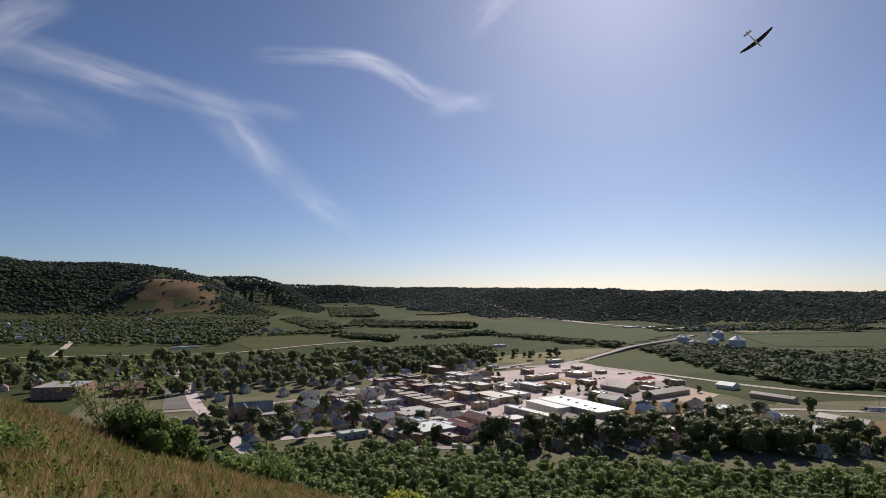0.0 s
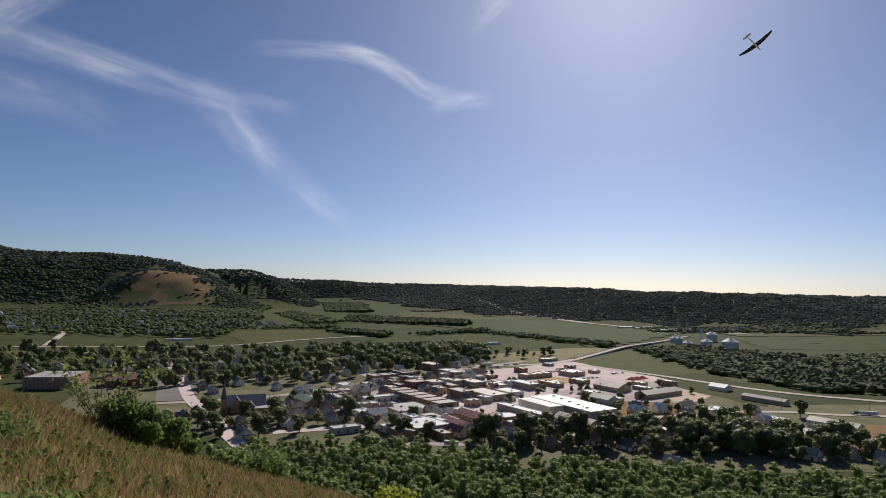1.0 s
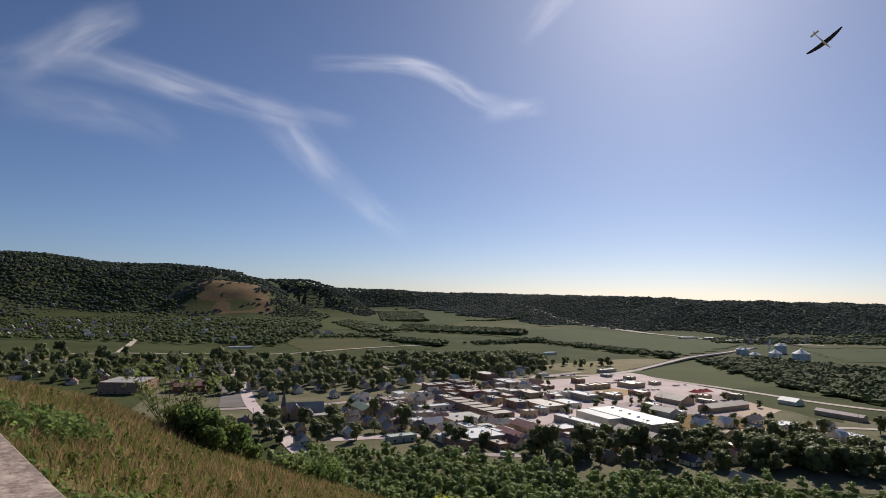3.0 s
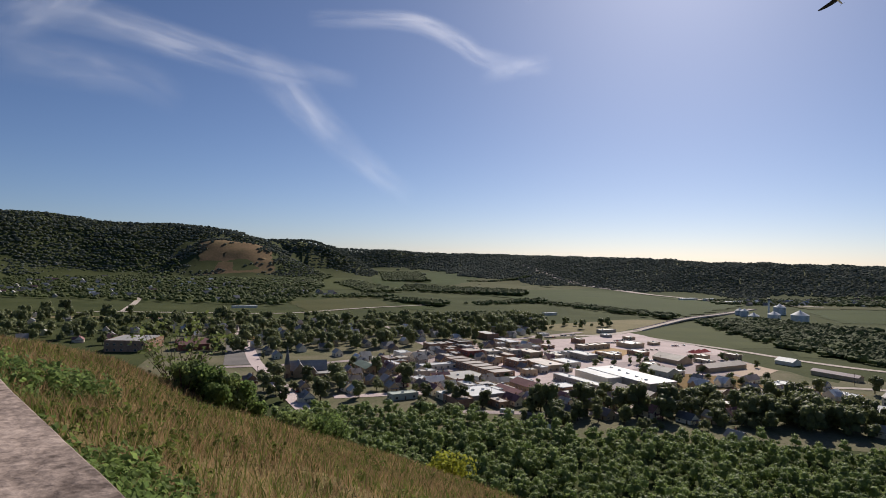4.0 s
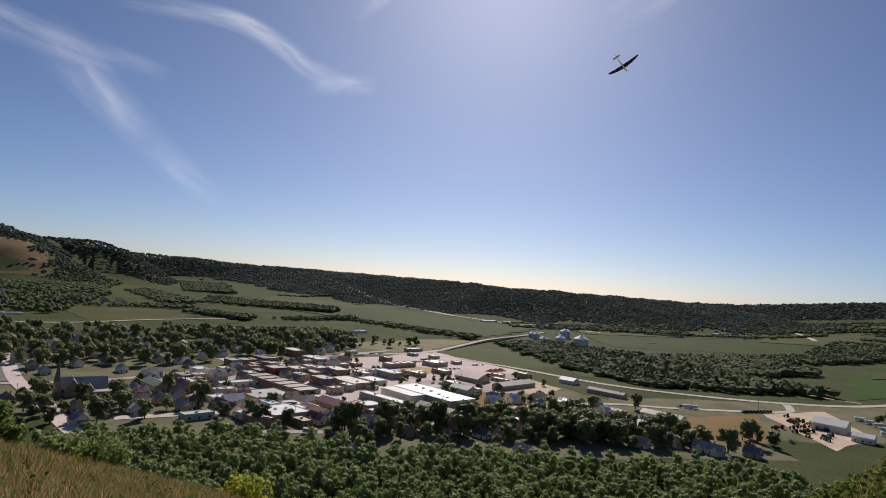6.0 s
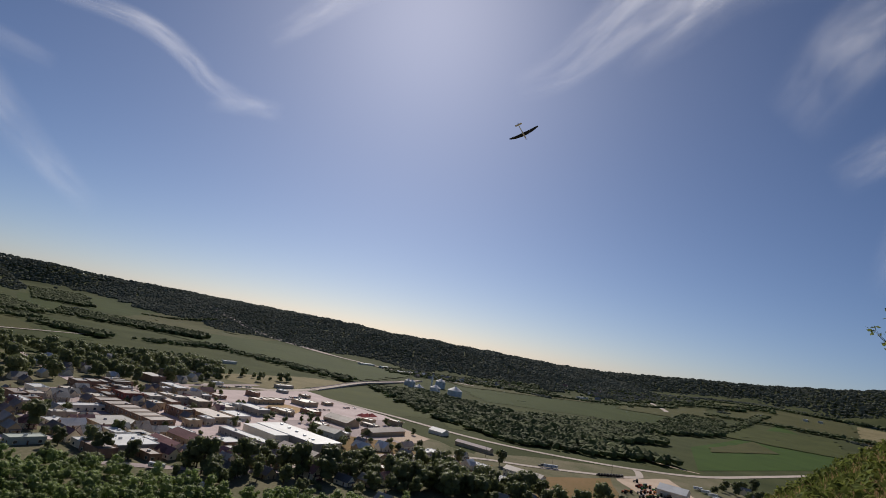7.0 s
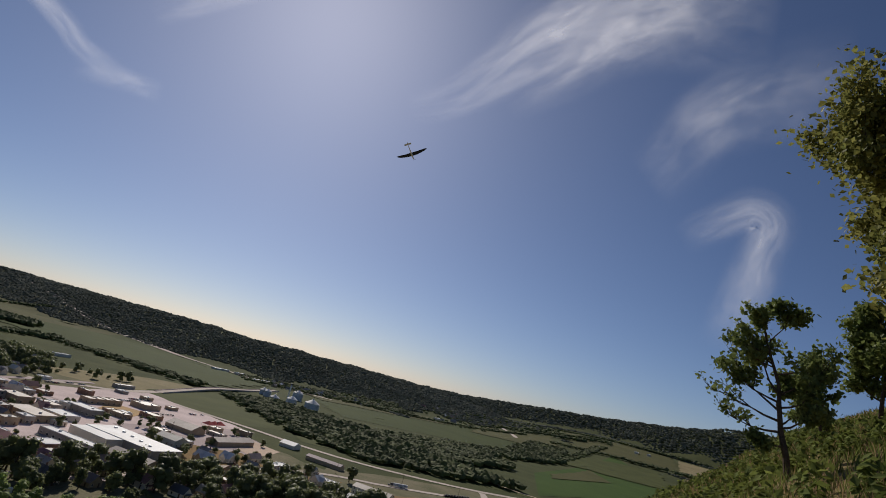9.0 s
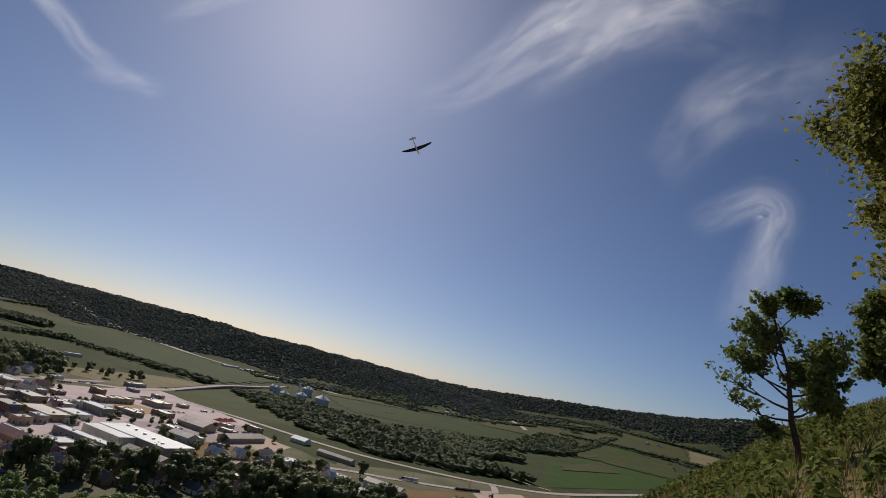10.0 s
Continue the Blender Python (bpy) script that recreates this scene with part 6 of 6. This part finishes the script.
# ---- vehicles and street furniture ----
def car(colour, k):
    root = thing("car", CAR_NAMES[k] + " parked car on the pavement", "car", "parked cars")
    bm = box(1.8, 4.4, 0.62, 0, 0, 0.32, 0.12)
    part("body", bm, colour, root)
    bm = bmesh.new()
    lo = [bm.verts.new((sx * 0.82, sy, 0.93)) for sx, sy in ((-1, -1.5), (1, -1.5), (1, 1.05), (-1, 1.05))]
    hi = [bm.verts.new((sx * 0.66, sy, 1.45)) for sx, sy in ((-1, -1.0), (1, -1.0), (1, 0.4), (-1, 0.4))]
    bm.faces.new(hi)
    for i in range(4):
        bm.faces.new((lo[i], lo[(i + 1) % 4], hi[(i + 1) % 4], hi[i])).material_index = 1
    ob = part("cabin", bm, colour, root)
    ob.data.materials.append(M_GLASS)
    first = None
    for sx in (-0.82, 0.82):
        for sy in (-1.35, 1.4):
            if first is None:
                first = part("wheel", add_tube(bmesh.new(), 0.33, 0.33, 0.22, Matrix.Rotation(radians(90), 4, "Y") @ Matrix.Translation((0, 0, -0.11)), 12), M_RUBBER, root)
                ob = first
            else:
                ob = reuse("wheel", first.data, root)
            ob.location = (sx, sy, 0.33)
    return root


cars = [car(p, k) for k, p in enumerate(PAINTS)]
rc = random.Random(31)


def car_row(x, y, heading, n, gap, facing, skip=0.25, lift=0.4):
    """Cars side by side or nose to tail: start, direction of the row, and the way they face."""
    dx, dy = math.sin(radians(heading)), math.cos(radians(heading))
    for k in range(n):
        if rc.random() > skip:
            copy_thing(cars[rc.randrange(6)], pose(x + dx * gap * k, y + dy * gap * k, lift, 0, 0, -facing + rc.uniform(-3, 3)))


for row in ((-33, 478, -31, 8, 3, 59), (-15, 480, -31, 6, 3, 59), (2, 512, -25, 14, 3.2, 45), (40, 600, -31, 9, 3.2, 59), (60, 560, -31, 7, 3.4, 59), (120, 735, 59, 12, 3.2, -31), (150, 770, 59, 10, 3.2, -31),
            (160, 690, 59, 9, 3.4, -31), (205, 735, 59, 8, 3.6, -31), (55, 770, 59, 9, 3.4, -31), (150, 620, 59, 6, 3.4, -31), (25, 450, 59, 7, 3.2, -31), (-140, 430, -31, 3, 9, -31), (-60, 640, 48, 5, 9, 48), (-90, 610, 48, 4, 9, 48),
            (-20, 450, 48, 6, 3.2, -31), (60, 690, -31, 6, 3.2, 59), (85, 800, 59, 6, 5, 59), (-250, 600, -31, 3, 4, 59), (520, 480, 70, 4, 5, 20), (365, 395, 40, 4, 4, 0), (245, 505, 80, 4, 8, 80)):
    car_row(*row)
for k, c in enumerate(cars):
    c.matrix_world = pose(-5 + 4 * k, 640 + 2 * k, 0.5, 0, 0, 20)


def trailer(x, y, turn, length, label, name="camper_trailer"):
    root = thing(name, label, "trailer")
    part("body", box(2.5, length, 2.6, 0, 0, 0.75, 0.15), M_ROOF_WHITE, root)
    for sx in (-1.1, 1.1):
        for sy in (-0.5, 0.5):
            part("wheel", add_tube(bmesh.new(), 0.42, 0.42, 0.25, Matrix.Translation((sx - 0.125, sy - 1, 0.42)) @ Matrix.Rotation(radians(90), 4, "Y"), 12), M_RUBBER, root)
    for k in range(3):
        reuse("window", window_mesh(1.0, 0.7), root, pose(0, 0, 0, 0, 0, -90) @ pose(-length * 0.3 + k * length * 0.3, -1.25, 1.8))
    root.matrix_world = pose(x, y, 0.25, 0, 0, turn)
    return root


for x, y, t in ((520, 483, 70), (518, 471, 74), (514, 458, 72), (503, 443, 76), (485, 424, 60)):
    trailer(x, y, t, 9, "long white camper trailer on dry grass")
trailer(30, 362, 60, 10, "white bus parked at the wood's edge", "bus")
trailer(10, 392, 70, 9, "white camper parked by the street")
truck = trailer(361, 514, 84, 15, "semi truck with a silver trailer on the side road", "semi_truck")
part("cab", add_box(box(2.4, 2.2, 2.4, 0, 9.6, 0.8, 0.2), 2.3, 3.0, 0.9, 0, 11.6, 0.8), M_METALDARK, truck)


def tractor(mat, label):
    root = thing("tractor", label, "tractor", "machinery in the yard")
    part("hood", box(0.9, 2.0, 0.9, 0, 1.0, 0.9, 0.12), mat, root)
    part("cab", box(1.5, 1.4, 1.6, 0, -0.7, 1.1, 0.1), M_GLASS, root)
    part("cab_roof", box(1.7, 1.6, 0.2, 0, -0.7, 2.72), mat, root)
    for sx in (-1, 1):
        part("rear_wheel", add_tube(bmesh.new(), 0.85, 0.85, 0.5, Matrix.Translation((sx - 0.25, -0.8, 0.85)) @ Matrix.Rotation(radians(90), 4, "Y"), 14), M_RUBBER, root)
        part("front_wheel", add_tube(bmesh.new(), 0.5, 0.5, 0.35, Matrix.Translation((sx * 0.8 - 0.17, 1.6, 0.5)) @ Matrix.Rotation(radians(90), 4, "Y"), 14), M_RUBBER, root)
    return root


tractors = [tractor(m, l + " farm tractor parked on gravel") for m, l in zip(M_TRACTORS, ("faded red", "orange", "dark green", "grey"))]
for k in range(34):
    u, v = rc.random(), rc.random()
    copy_thing(tractors[rc.randrange(4)], pose(405 + 70 * u - 20 * v, 400 + 60 * u + 40 * v, 0.22, 0, 0, rc.choice((30, 60, 120)))).scale = (1.25, 1.25, 1.2)
for k, t in enumerate(tractors):
    t.matrix_world = pose(430 + 5 * k, 470 + 2 * k, 0.22, 0, 0, 40)
for k in range(9):
    copy_thing(tractors[3], pose(410 + 4 * k, 503 + 0.5 * k, 0.22, 0, 0, 10))

# Wooden utility poles along the streets.
pole = thing("utility_pole", "weathered wooden utility pole with a cross-arm", "pole", "utility poles")
part("shaft", add_tube(bmesh.new(), 0.17, 0.11, 10.5, None, 8), M_BARK, pole)
part("cross_arm", box(2.4, 0.12, 0.14, 0, 0, 9.6), M_BARK, pole)
for sx in (-1.0, -0.5, 0.5, 1.0):
    part("insulator", add_tube(bmesh.new(), 0.06, 0.04, 0.16, Matrix.Translation((sx, 0, 9.74)), 8), M_STEEL, pole)
for x, y in ((-150, 415), (-185, 470), (-60, 430), (0, 425), (60, 412), (120, 432), (180, 470), (15, 560), (-15, 620), (160, 600), (215, 650), (300, 535), (370, 525), (440, 520), (-95, 560), (-250, 690)):
    copy_thing(pole, pose(x, y, 0, 0, 0, 40))
pole.matrix_world = pose(-30, 408, 0, 0, 0, 40)
